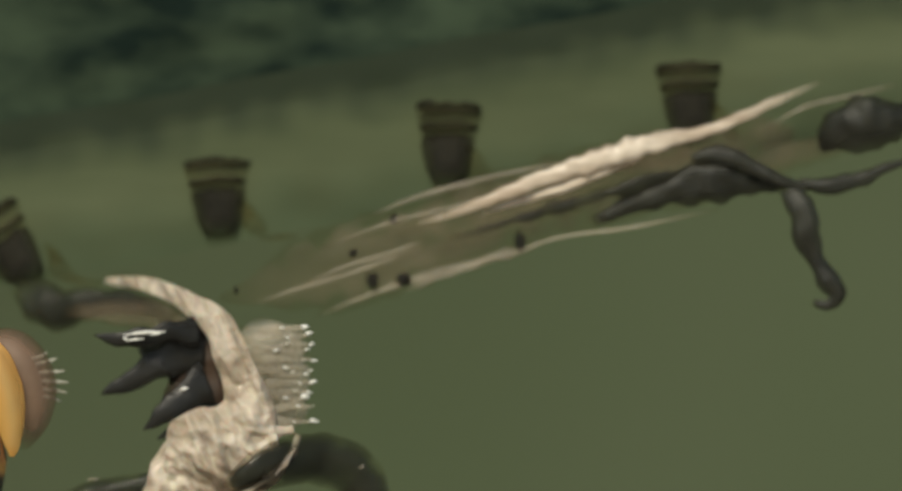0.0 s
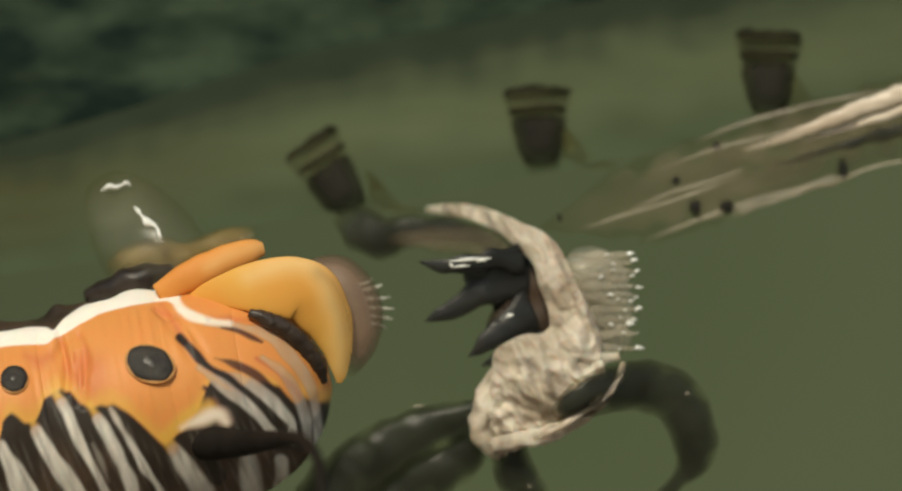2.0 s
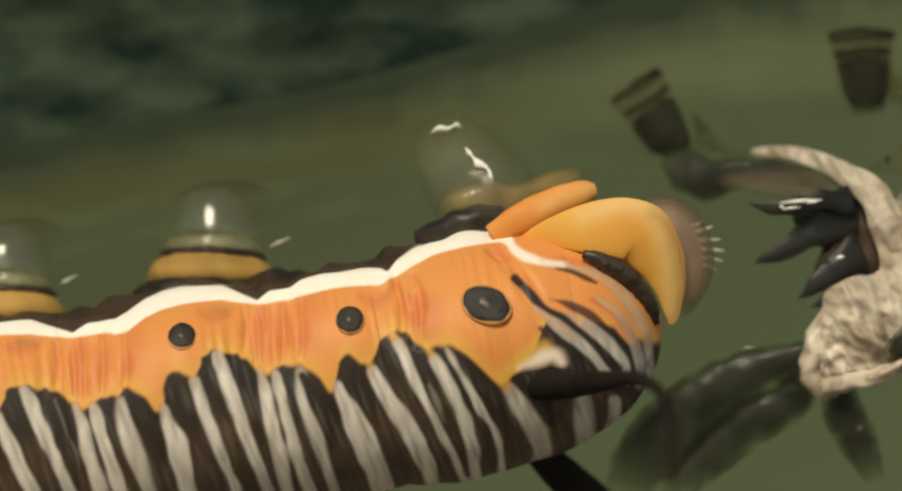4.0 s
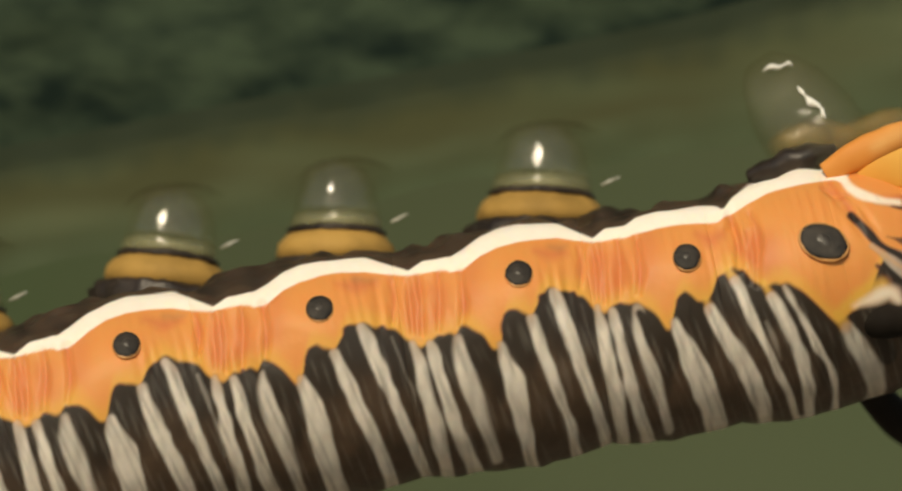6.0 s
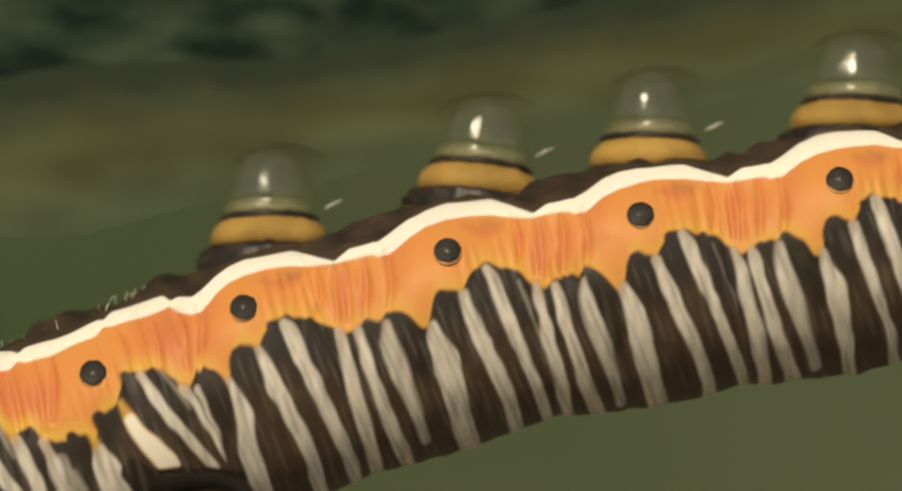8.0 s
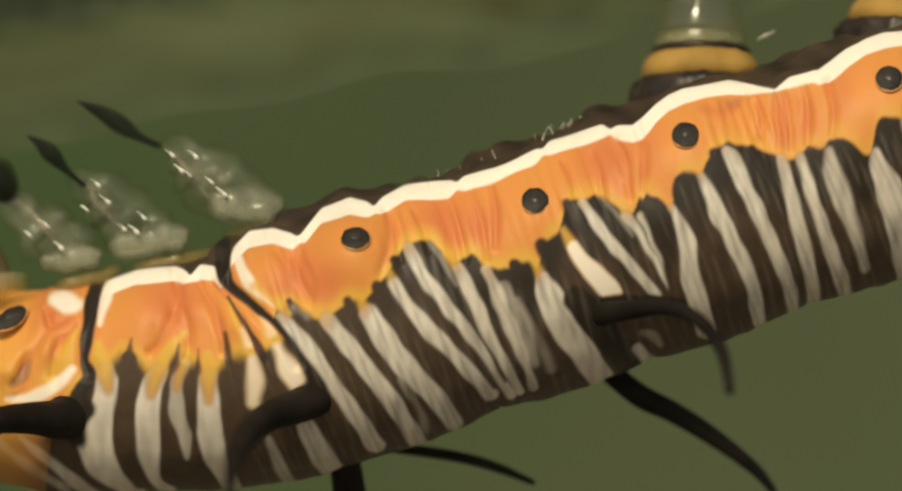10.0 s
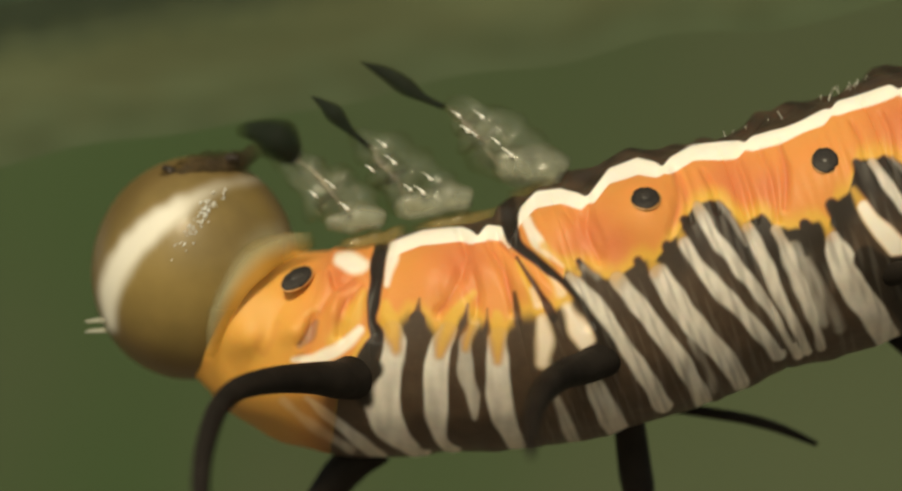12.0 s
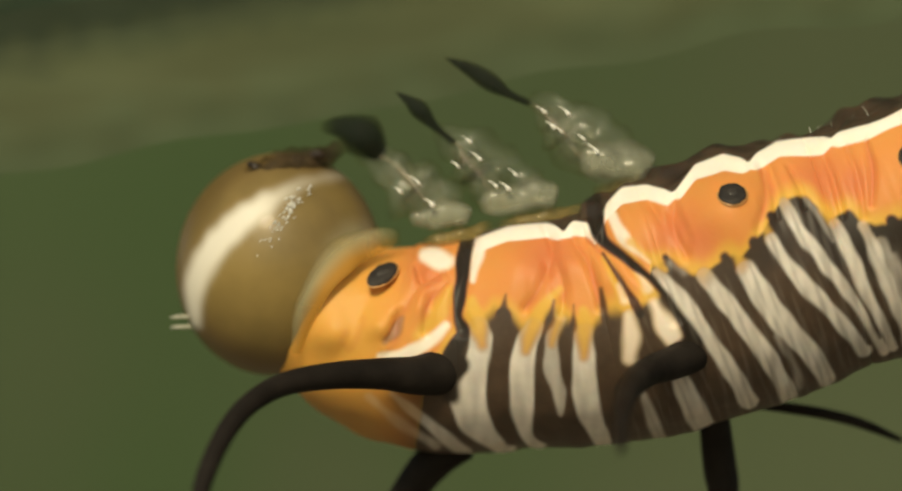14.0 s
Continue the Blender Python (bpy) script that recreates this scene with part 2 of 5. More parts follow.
def lathe(bm, base, axis, profile, sides=28, squeeze=1.0, wobble=0.0):
    """Turns rows (along, radius), drawing units, round an axis that starts at base."""
    axis = axis.normalized()
    side = axis.cross(Vector((0, 1, 0))).normalized()
    deep = axis.cross(side).normalized()
    rings = []
    for h, r in profile:
        ring = []
        for j in range(sides):
            a = 2 * math.pi * j / sides
            p = base + axis * (h * K) + (side * math.cos(a) + deep * math.sin(a) * squeeze) * (max(r, 0.3) * K)
            if wobble:
                p += (p - base) * (wobble * noise.noise(p * 5000))
            ring.append(bm.verts.new(p))
        rings.append(ring)
    for a, b in zip(rings, rings[1:]):
        for j in range(sides):
            bm.faces.new((a[j], a[(j + 1) % sides], b[(j + 1) % sides], b[j]))
    bm.faces.new(rings[0][::-1])
    bm.faces.new(rings[-1])


def ball(bm, c, radii, turn=0.0, seg=32, rings=20, rough=0.0, freq=4000, tilt=0.0, ridged=False):
    """An ellipsoid at c (a Vector), radii in drawing units, turned in the picture plane."""
    m = Matrix.Translation(c) @ pose(0, 0, 0, tilt, 0, 0) @ pose(0, 0, 0, 0, turn, 0) @ Matrix.Diagonal((radii[0] * K, radii[1] * K, radii[2] * K, 1))
    made = bmesh.ops.create_uvsphere(bm, u_segments=seg, v_segments=rings, radius=1, matrix=m)
    if rough:
        for v in made["verts"]:
            f = noise.fractal(v.co * freq, 1.0, 2.0, 3)
            if ridged:
                f = 0.35 - abs(noise.noise(v.co * freq)) - 0.5 * abs(noise.noise(v.co * (freq * 2.3))) + 0.3 * f
            v.co += (v.co - c) * (rough * f)


def thin_out(ob, n, sides, edge=0.9, ends=(0.1, 0.1), patchy=0.0):
    """Lets a tube of thin tissue run out softly at its edges and ends."""
    t, a = np.linspace(0, 1, n)[:, None], np.abs(np.cos(2 * np.pi * np.arange(sides) / sides))[None]
    f = edge * np.clip((a - 0.35) / 0.6, 0, 1) ** 1.5
    if patchy:
        x = np.array([v.co[:] for v in ob.data.vertices]).reshape(n, sides, 3) / K
        f = f + patchy * np.clip(rough_field(x[..., 0], x[..., 2], 60.0, 41) + 0.4 * rough_field(x[..., 0], x[..., 2], 22.0, 42), 0, 1)
    for e, x in zip(ends, (t, 1 - t)):
        if e:
            f = np.maximum(f, 1 - np.clip(x / e, 0, 1) + 0 * a)
    ob.data.attributes.new("thin", "FLOAT", "POINT").data.foreach_set("value", np.clip(f, 0, 1).reshape(-1).astype(np.float32))
    return ob


def part(name, bm, material, parent=None, label="", smooth=True):
    me = bpy.data.meshes.new(name)
    bmesh.ops.recalc_face_normals(bm, faces=bm.faces)
    bm.to_mesh(me)
    bm.free()
    me.materials.append(material)
    if smooth:
        me.polygons.foreach_set("use_smooth", [True] * len(me.polygons))
    ob = new(name, me)
    ob.parent = parent
    return tagged(ob, label)


def grid_mesh(name, co, material, parent=None, label="", closed=False):
    """A mesh over a numpy grid of points [rows, columns, 3]; closed joins the last column to the first."""
    r, c, _ = co.shape
    idx = np.arange(r * c).reshape(r, c)
    a, b = idx[:-1], idx[1:]
    if closed:
        a2, b2 = np.roll(a, -1, 1), np.roll(b, -1, 1)
    else:
        a, a2, b, b2 = a[:, :-1], a[:, 1:], b[:, :-1], b[:, 1:]
    faces = np.stack([a, a2, b2, b], -1).reshape(-1, 4)
    me = bpy.data.meshes.new(name)
    me.from_pydata(co.reshape(-1, 3).tolist(), [], faces.tolist())
    me.polygons.foreach_set("use_smooth", [True] * len(me.polygons))
    me.materials.append(material)
    ob = new(name, me)
    ob.parent = parent
    return tagged(ob, label)


# ---- leaf ----
RIB_SLOPE = -0.1836
LEAF_Y = 3.7


def rib_v(u):
    return 367 + RIB_SLOPE * u


def rough_field(x, y, size, seed):
    """An irregular field of about -1..1 with features of the given size."""
    r = np.random.default_rng(seed)
    out = np.zeros(np.shape(x))
    for k in range(9):
        a, f = r.uniform(0, 2 * np.pi), r.uniform(0.6, 2.2) * 2 * np.pi / size / 2
        out = out + np.sin((x * np.cos(a) + y * np.sin(a)) * f + r.uniform(0, 7)) / 3
    return out


def step(x, a, b):
    f = np.clip((x - a) / (b - a), 0, 1)
    return f * f * (3 - 2 * f)


def give(ob, name, values):
    ob.data.attributes.new(name, "FLOAT", "POINT").data.foreach_set("value", np.clip(values, 0, 1).reshape(-1).astype(np.float32))


def leaf():
    root = tagged(new("leaf"), "green leaf folded along its pale raised midrib", "leaf", kind="structure")
    uu = np.linspace(-2450, 4300, 300)
    ff = np.linspace(0, 1, 80)
    U, F = np.meshgrid(uu, ff, indexing="ij")
    # the half that faces the camera
    W = F * (250 + 1000 * np.clip((U + 2450) / 2500, 0, 1) ** 0.7)
    V = rib_v(U) - W
    Y = LEAF_Y + 0.1 + W * K * 1000 * 0.15
    Y = Y + 0.2 * np.sin(U / 160 + W / 90) * np.clip(W / 300, 0, 1) + 0.1 * rough_field(U, W, 120.0, 21) * np.clip(W / 200 - 0.4, 0, 1)
    grid_mesh("upper_blade", np.stack([U * K, Y * 0.001, -V * K], -1), M_LEAFDARK, root, "dark mottled green leaf blade")
    # the half that is folded back out of sight
    W = F * 420
    V = rib_v(U) - 20 - W * 0.25
    Y = LEAF_Y + 0.3 + W * K * 1000
    grid_mesh("folded_blade", np.stack([U * K, Y * 0.001, -V * K], -1), M_LEAFDARK, root, "dark leaf blade folded back")
    # the midrib, which runs out softly into the blade above it
    U, T = np.meshgrid(np.linspace(-2450, 4300, 420), np.linspace(0, 1, 44), indexing="ij")
    G = 62 * step(U, -350, 150) * (1 - step(U, 1300, 1900))
    W = 195 - G - (295 - G) * T + 7 * rough_field(U, T * 200, 260.0, 22) * (0.3 + T)
    V = rib_v(U) - W + 12
    Y = LEAF_Y + 0.15 - 1.2 * np.sin(np.pi / 2 * np.clip((T - 0.22) / 0.6, 0, 1)) - 0.1 * np.clip(T / 0.22, 0, 1) + 0.03 * rough_field(U, W, 90.0, 23)
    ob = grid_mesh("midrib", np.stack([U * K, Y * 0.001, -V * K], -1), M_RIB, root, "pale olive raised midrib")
    give(ob, "brown", ((0.4 * step(U, -2700, -1500) + 0.6 * step(U, -900, -100)) * (1 - step(U, 1300, 1900))) * (0.75 + 0.3 * rough_field(U * 0.3, V, 90.0, 25)))
    give(ob, "low_edge", np.clip((T - 0.6) / 0.35 + 0.1 * rough_field(U, T * 300, 90.0, 26), 0, 1))
    # painted shade: the rib darkens upwards to where it meets the blade
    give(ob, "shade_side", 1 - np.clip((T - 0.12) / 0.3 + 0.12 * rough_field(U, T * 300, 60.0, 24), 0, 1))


leaf()


def far_leaf():
    """A broad leaf well behind, out of focus: plain green."""
    U, V = np.meshgrid(np.linspace(-9200, 11500, 160), np.linspace(-6000, 8000, 90), indexing="ij")
    Y = 150 + 3 * np.sin(U / 1800 + V / 1400)
    ob = grid_mesh("backdrop", np.stack([U * K, Y * 0.001, -V * K], -1), M_LEAF)
    f = np.clip((250 - U) / 1700, 0, 1)
    give(ob, "fresh", f * (0.75 + 0.4 * rough_field(U, V, 900.0, 31)) + 0.12 * rough_field(U, V, 500.0, 32))
    tagged(ob, "broad plain green leaf well behind the caterpillar", "leaf", kind="structure")


far_leaf()


def ground():
    """Dry soil well below the plant, out to the horizon: unseen, added to bounce light up."""
    U, V = np.meshgrid(np.linspace(-300, 300, 41), np.linspace(-300, 300, 41), indexing="ij")
    Z = -0.55 + 0.01 * rough_field(U, V, 60.0, 61)
    tagged(grid_mesh("ground", np.stack([U, V, Z], -1), M_SOIL), "unseen pale soil below the plant, for bounced light", "ground", kind="structure")


ground()

# ---- caterpillar body ----
# rows: u, v of the axis, radius
AXIS = [(-1300, 1000, 125), (-1230, 1065, 150), (-1150, 1106, 172), (-1067, 1120, 186), (-887, 1104, 196), (-760, 1085, 210),
        (-637, 1047, 222), (-507, 1000, 224), (-311, 938, 216), (-171, 888, 220), (-71, 852, 224), (79, 797, 226), (179, 768, 220),
        (329, 718, 220), (479, 682, 210), (634, 646, 214), (784, 622, 214), (934, 600, 210), (1084, 572, 214), (1234, 548, 207),
        (1384, 522, 208), (1553, 488, 214), (1653, 466, 208), (1740, 448, 192), (1800, 437, 165), (1850, 428, 128), (1885, 422, 80), (1905, 418, 25)]
CREASES = [-1300, -1020, -757, -637, -350, -95, 192, 532, 873, 1204, 1425, 1640, 1760, 1905]
PINCH = [0.015, 0.015, 0.015, 0.02, 0.05, 0.05, 0.05, 0.05, 0.05, 0.05, 0.03, 0.015, 0.015, 0.015]
SPOTS = [(-1150, 992, 35, 15, -48, 0.1), (-541, 852, 26, 19, 12, 0), (-229, 786, 24, 22, 5, 0), (32, 672, 24, 22, 0, 0), (386, 574, 24, 22, 0, 0),
         (722, 511, 24, 22, 0, 0), (1068, 450, 24, 22, 0, 0), (1360, 422, 24, 23, 0, 0), (1597, 395, 44, 30, 25, 0)]
# the cream line along the flank: in front, of one middle segment from its spot (with half widths), and at the rear
CREAM_FRONT = [(-1012, 945), (-980, 938), (-930, 919), (-860, 913), (-832, 922), (-815, 909), (-790, 912), (-776, 928), (-757, 880), (-730, 853),
               (-687, 846), (-648, 857), (-630, 846), (-602, 811), (-553, 794), (-512, 803), (-492, 791), (-455, 770), (-407, 768), (-382, 766),
               (-358, 757), (-301, 741), (-231, 711), (-205, 694), (-151, 678), (-112, 664)]
CREAM_UNIT = [(-120, -17, 13), (-97, -25, 17), (-67, -48, 16), (-37, -62, 15), (-2, -70, 14), (38, -74, 13), (78, -76, 12), (113, -68, 10),
              (143, -62, 6), (153, -60, 4), (161, -64, 6), (178, -71, 11), (203, -75, 11), (220, -77, 12)]
CREAM_REAR = [(1272, 366), (1310, 355), (1380, 347), (1423, 346), (1440, 332), (1470, 312), (1501, 297), (1561, 280), (1621, 272), (1640, 280)]
CUSPS = (-832, -641, -509, -365, -215, -98, 1426)
# lower edge of the orange: in front, of one middle segment from its spot, and at the rear
EDGE_FRONT = [(-1350, 1414), (-1110, 1414), (-1076, 1194), (-1036, 1114),
              (-1006, 1078), (-982, 1082), (-956, 1056), (-926, 1060), (-906, 1084), (-884, 1084), (-870, 1054), (-846, 1056), (-816, 1078), (-796, 1100), (-772, 1068), (-756, 1056), (-736, 1056), (-712, 1052), (-688, 1038)]
EDGE_THIRD = [(-682, 978), (-662, 970), (-640, 974), (-612, 988), (-592, 994), (-572, 974), (-552, 958), (-526, 964), (-506, 938), (-486, 914), (-472, 886), (-458, 868), (-432, 854), (-406, 858), (-386, 882), (-366, 896), (-348, 880), (-332, 882), (-312, 904), (-292, 906), (-266, 900),
              (-260, 892), (-238, 892), (-224, 903), (-214, 857), (-190, 844), (-182, 815), (-174, 787), (-150, 782), (-124, 777), (-100, 787), (-74, 804), (-60, 809), (-44, 799)]
EDGE_REAR = [(1396, 496), (1411, 462), (1426, 444), (1442, 440), (1458, 448), (1476, 464), (1494, 474), (1512, 466), (1530, 466), (1552, 476), (1576, 496), (1598, 518), (1622, 536), (1638, 524), (1652, 514), (1681, 474), (1701, 424), (1741, 444), (1771, 424), (1831, 440), (1881, 464), (1921, 464)]
EDGE_UNIT = [(-103, 88), (-92, 90), (-78, 96), (-62, 108), (-44, 130), (-32, 130), (-27, 95), (-20, 70), (-5, 63), (15, 68), (26, 74), (36, 50), (48, 32),
             (60, 24), (75, 24), (93, 30), (108, 32), (130, 40), (155, 58), (175, 66), (190, 56), (205, 50), (222, 46), (236, 48)]
MARKS, UNIT_MARKS = [], []


def mark(kind, soft, amount, *rows):
    """A marking of the skin: a brush stroke through rows (u, v, half width)."""
    more = {"pale": 2.7, "dark": 1.0, "black": 1.8}.get(kind, 1.0)
    MARKS.append((kind, soft * 0.58, amount, [(u, v, w + more) for u, v, w in rows]))


def unit_mark(kind, soft, amount, *rows):
    UNIT_MARKS.append((kind, soft, amount, rows))


def marks_front():
    """Markings of the four front segments."""
    mark("cream", 9, 0.95, (-980, 938, 13), (-986, 970, 11), (-992, 1000, 4))
    mark("cream", 12, 0.95, (-1074, 958, 12), (-1054, 962, 19), (-1038, 968, 13))
    mark("yellow", 16, 0.8, (-1032, 1018, 8), (-1050, 1058, 16), (-1082, 1098, 14))
    mark("cream", 10, 0.9, (-1156, 1134, 4), (-1112, 1130, 9), (-1074, 1114, 12), (-1038, 1080, 7))
    mark("tan", 8, 0.55, (-1116, 1068, 5), (-1128, 1092, 10), (-1144, 1108, 6))
    mark("rust", 10, 0.7, (-1214, 1092, 4), (-1222, 1108, 5), (-1210, 1126, 4))
    mark("rust", 9, 0.6, (-1054, 998, 10), (-1070, 1010, 6))
    mark("rust", 10, 0.6, (-1184, 1068, 4), (-1192, 1098, 5), (-1204, 1120, 4))
    mark("yellow", 12, 0.9, (-994, 1038, 9), (-986, 1068, 15))
    mark("pale", 7, 1, (-980, 1082, 14.6), (-976, 1112, 20.7), (-986, 1158, 25.6), (-1000, 1200, 29.3), (-988, 1248, 25.6), (-946, 1290, 14.6), (-922, 1300, 7.3))
    mark("dark", 6, 1, (-940, 1062, 14), (-942, 1128, 18), (-946, 1188, 21), (-936, 1248, 20), (-922, 1280, 14))
    mark("yellow", 10, 0.9, (-840, 1016, 6), (-864, 1044, 10), (-884, 1074, 12))
    mark("pale", 7, 1, (-886, 1080, 13.4), (-900, 1122, 18.3), (-906, 1178, 20.7), (-902, 1238, 19.5), (-876, 1294, 12.2))
    mark("dark", 6, 1, (-854, 1074, 9), (-866, 1110, 7), (-872, 1158, 8), (-874, 1212, 9), (-864, 1266, 22))
    mark("pale", 7, 0.62, (-838, 1068, 5), (-854, 1108, 9), (-854, 1152, 12), (-840, 1198, 10), (-836, 1232, 5))
    mark("dark", 6, 0.95, (-816, 1082, 5), (-816, 1128, 8), (-818, 1178, 7), (-818, 1222, 13), (-822, 1272, 17))
    mark("yellow", 10, 0.8, (-800, 1052, 8), (-798, 1082, 11))
    mark("pale", 7, 1, (-796, 1090, 13.4), (-798, 1138, 18.3), (-796, 1188, 20.7), (-784, 1242, 18.3), (-760, 1288, 12.2))
    mark("dark", 6, 1, (-760, 1068, 6), (-762, 1118, 12), (-756, 1188, 16), (-744, 1248, 16))
    for rows in (((-934, 1026, 1.5), (-940, 1064, 10)), ((-850, 1036, 1.5), (-858, 1076, 8)), ((-816, 1044, 1.5), (-816, 1082, 6)), ((-768, 1016, 1.5), (-762, 1066, 7))):
        mark("dark", 7, 0.9, *rows)
    for rows in (((-990, 1050, 8), (-980, 1084, 14), (-975, 1112, 8)), ((-872, 1050, 7), (-888, 1086, 13), (-899, 1124, 7)), ((-836, 1050, 5), (-846, 1084, 8), (-854, 1112, 5)), ((-796, 1060, 9), (-796, 1094, 13), (-798, 1134, 7))):
        mark("yellow", 16, 0.75, *rows)
    mark("yellow", 10, 0.95, (-760, 962, 7), (-742, 1002, 11), (-728, 1042, 14))
    mark("cream", 9, 0.45, (-738, 1010, 6), (-730, 1036, 9))
    mark("cream", 13, 0.7, (-722, 1062, 8), (-716, 1096, 14), (-720, 1136, 12))
    mark("black", 5, 0.9, (-764, 954, 2.5), (-740, 992, 3.5), (-718, 1028, 4.5), (-700, 1060, 5))
    mark("yellow", 12, 0.9, (-736, 932, 4), (-706, 978, 9), (-682, 1028, 14))
    mark("cream", 9, 0.45, (-702, 984, 6), (-688, 1014, 9))
    mark("cream", 13, 0.8, (-676, 1042, 9), (-662, 1074, 16), (-646, 1098, 17))
    mark("black", 6, 1, (-777, 858, 14), (-772, 912, 14), (-757, 938, 10), (-717, 970, 7), (-667, 1010, 7), (-630, 1056, 10), (-606, 1103, 16))
    mark("black", 8, 1, (-610, 1112, 18), (-642, 1140, 25), (-692, 1162, 22), (-726, 1198, 20))
    mark("black", 6, 1, (-1001, 932, 12), (-1008, 978, 12.5), (-1015, 1028, 11), (-1018, 1064, 9), (-1009, 1092, 11), (-1016, 1112, 14))
    mark("black", 16, 1, (-1014, 1112, 12), (-1026, 1140, 18), (-1036, 1170, 22), (-1030, 1202, 14))
    mark("black", 10, 1, (-1102, 1170, 20), (-1052, 1168, 30), (-1018, 1148, 22))
    mark("pale", 7, 0.8, (-1132, 1202, 4), (-1072, 1250, 8), (-1006, 1308, 11))
    mark("pale", 9, 0.5, (-1174, 1206, 4), (-1126, 1248, 7), (-1056, 1294, 6))
    mark("pale", 7, 0.85, (-638, 1162, 9), (-614, 1208, 18), (-576, 1272, 19))
    mark("pale", 8, 0.6, (-694, 1202, 4), (-676, 1248, 9), (-656, 1292, 8))
    mark("cream", 8, 0.9, (-748, 890, 9), (-734, 918, 10), (-712, 944, 7), (-684, 968, 4))
    mark("yellow", 10, 0.8, (-716, 934, 7), (-686, 960, 8), (-660, 982, 5))
    mark("pale", 6, 1, (-674, 986, 5), (-634, 1026, 11), (-592, 1080, 13), (-550, 1140, 15), (-506, 1210, 17))
    mark("dark", 6, 1, (-656, 960, 4), (-614, 1008, 10), (-572, 1068, 14), (-528, 1132, 13), (-482, 1200, 14))
    mark("tan", 10, 0.6, (-646, 970, 5), (-626, 986, 9))
    mark("pale", 6, 1, (-590, 990, 10), (-560, 1030, 14), (-516, 1084, 14), (-470, 1148, 14), (-434, 1210, 13))
    mark("dark", 6, 1, (-554, 960, 8), (-522, 1020, 16), (-482, 1070, 15), (-432, 1130, 18), (-400, 1178, 15))
    mark("pale", 8, 0.35, (-462, 1098, 4), (-432, 1148, 5), (-416, 1188, 4))
    mark("yellow", 9, 0.8, (-534, 958, 8), (-522, 978, 12))
    mark("pale", 6, 1, (-520, 980, 13), (-488, 1030, 18), (-440, 1090, 17), (-392, 1140, 14), (-370, 1176, 13))
    mark("dark", 6, 1, (-504, 936, 11), (-460, 990, 12), (-410, 1050, 13), (-354, 1116, 16), (-326, 1148, 15))
    mark("yellow", 9, 0.7, (-486, 906, 8), (-474, 928, 10))
    mark("pale", 6, 1, (-474, 928, 10), (-448, 964, 13), (-400, 1020, 14), (-350, 1072, 12), (-306, 1124, 11))
    mark("dark", 6, 1, (-474, 888, 9), (-436, 940, 17), (-390, 992, 16), (-340, 1052, 10), (-300, 1108, 6))
    mark("pale", 6, 1, (-450, 866, 7), (-420, 920, 10), (-380, 970, 11), (-332, 1030, 9), (-292, 1090, 7), (-270, 1124, 7))
    mark("dark", 6, 1, (-428, 858, 5), (-388, 918, 11), (-352, 970, 11), (-320, 1022, 7), (-280, 1100, 4))
    mark("tan", 6, 0.6, (-414, 858, 3), (-388, 894, 5), (-366, 932, 3))
    mark("yellow", 10, 0.8, (-382, 878, 8), (-366, 900, 9))
    mark("pale", 6, 1, (-364, 902, 8), (-340, 952, 11), (-310, 1020, 9), (-280, 1072, 7), (-256, 1118, 6))
    mark("dark", 6, 0.95, (-340, 882, 4), (-312, 948, 4.5), (-282, 1028, 5), (-244, 1110, 5))
    mark("pale", 6, 0.95, (-314, 906, 7), (-292, 958, 10), (-270, 1012, 11), (-246, 1070, 7), (-230, 1112, 6))
    mark("pale", 9, 0.45, (-284, 936, 8), (-248, 1008, 10), (-230, 1068, 7))


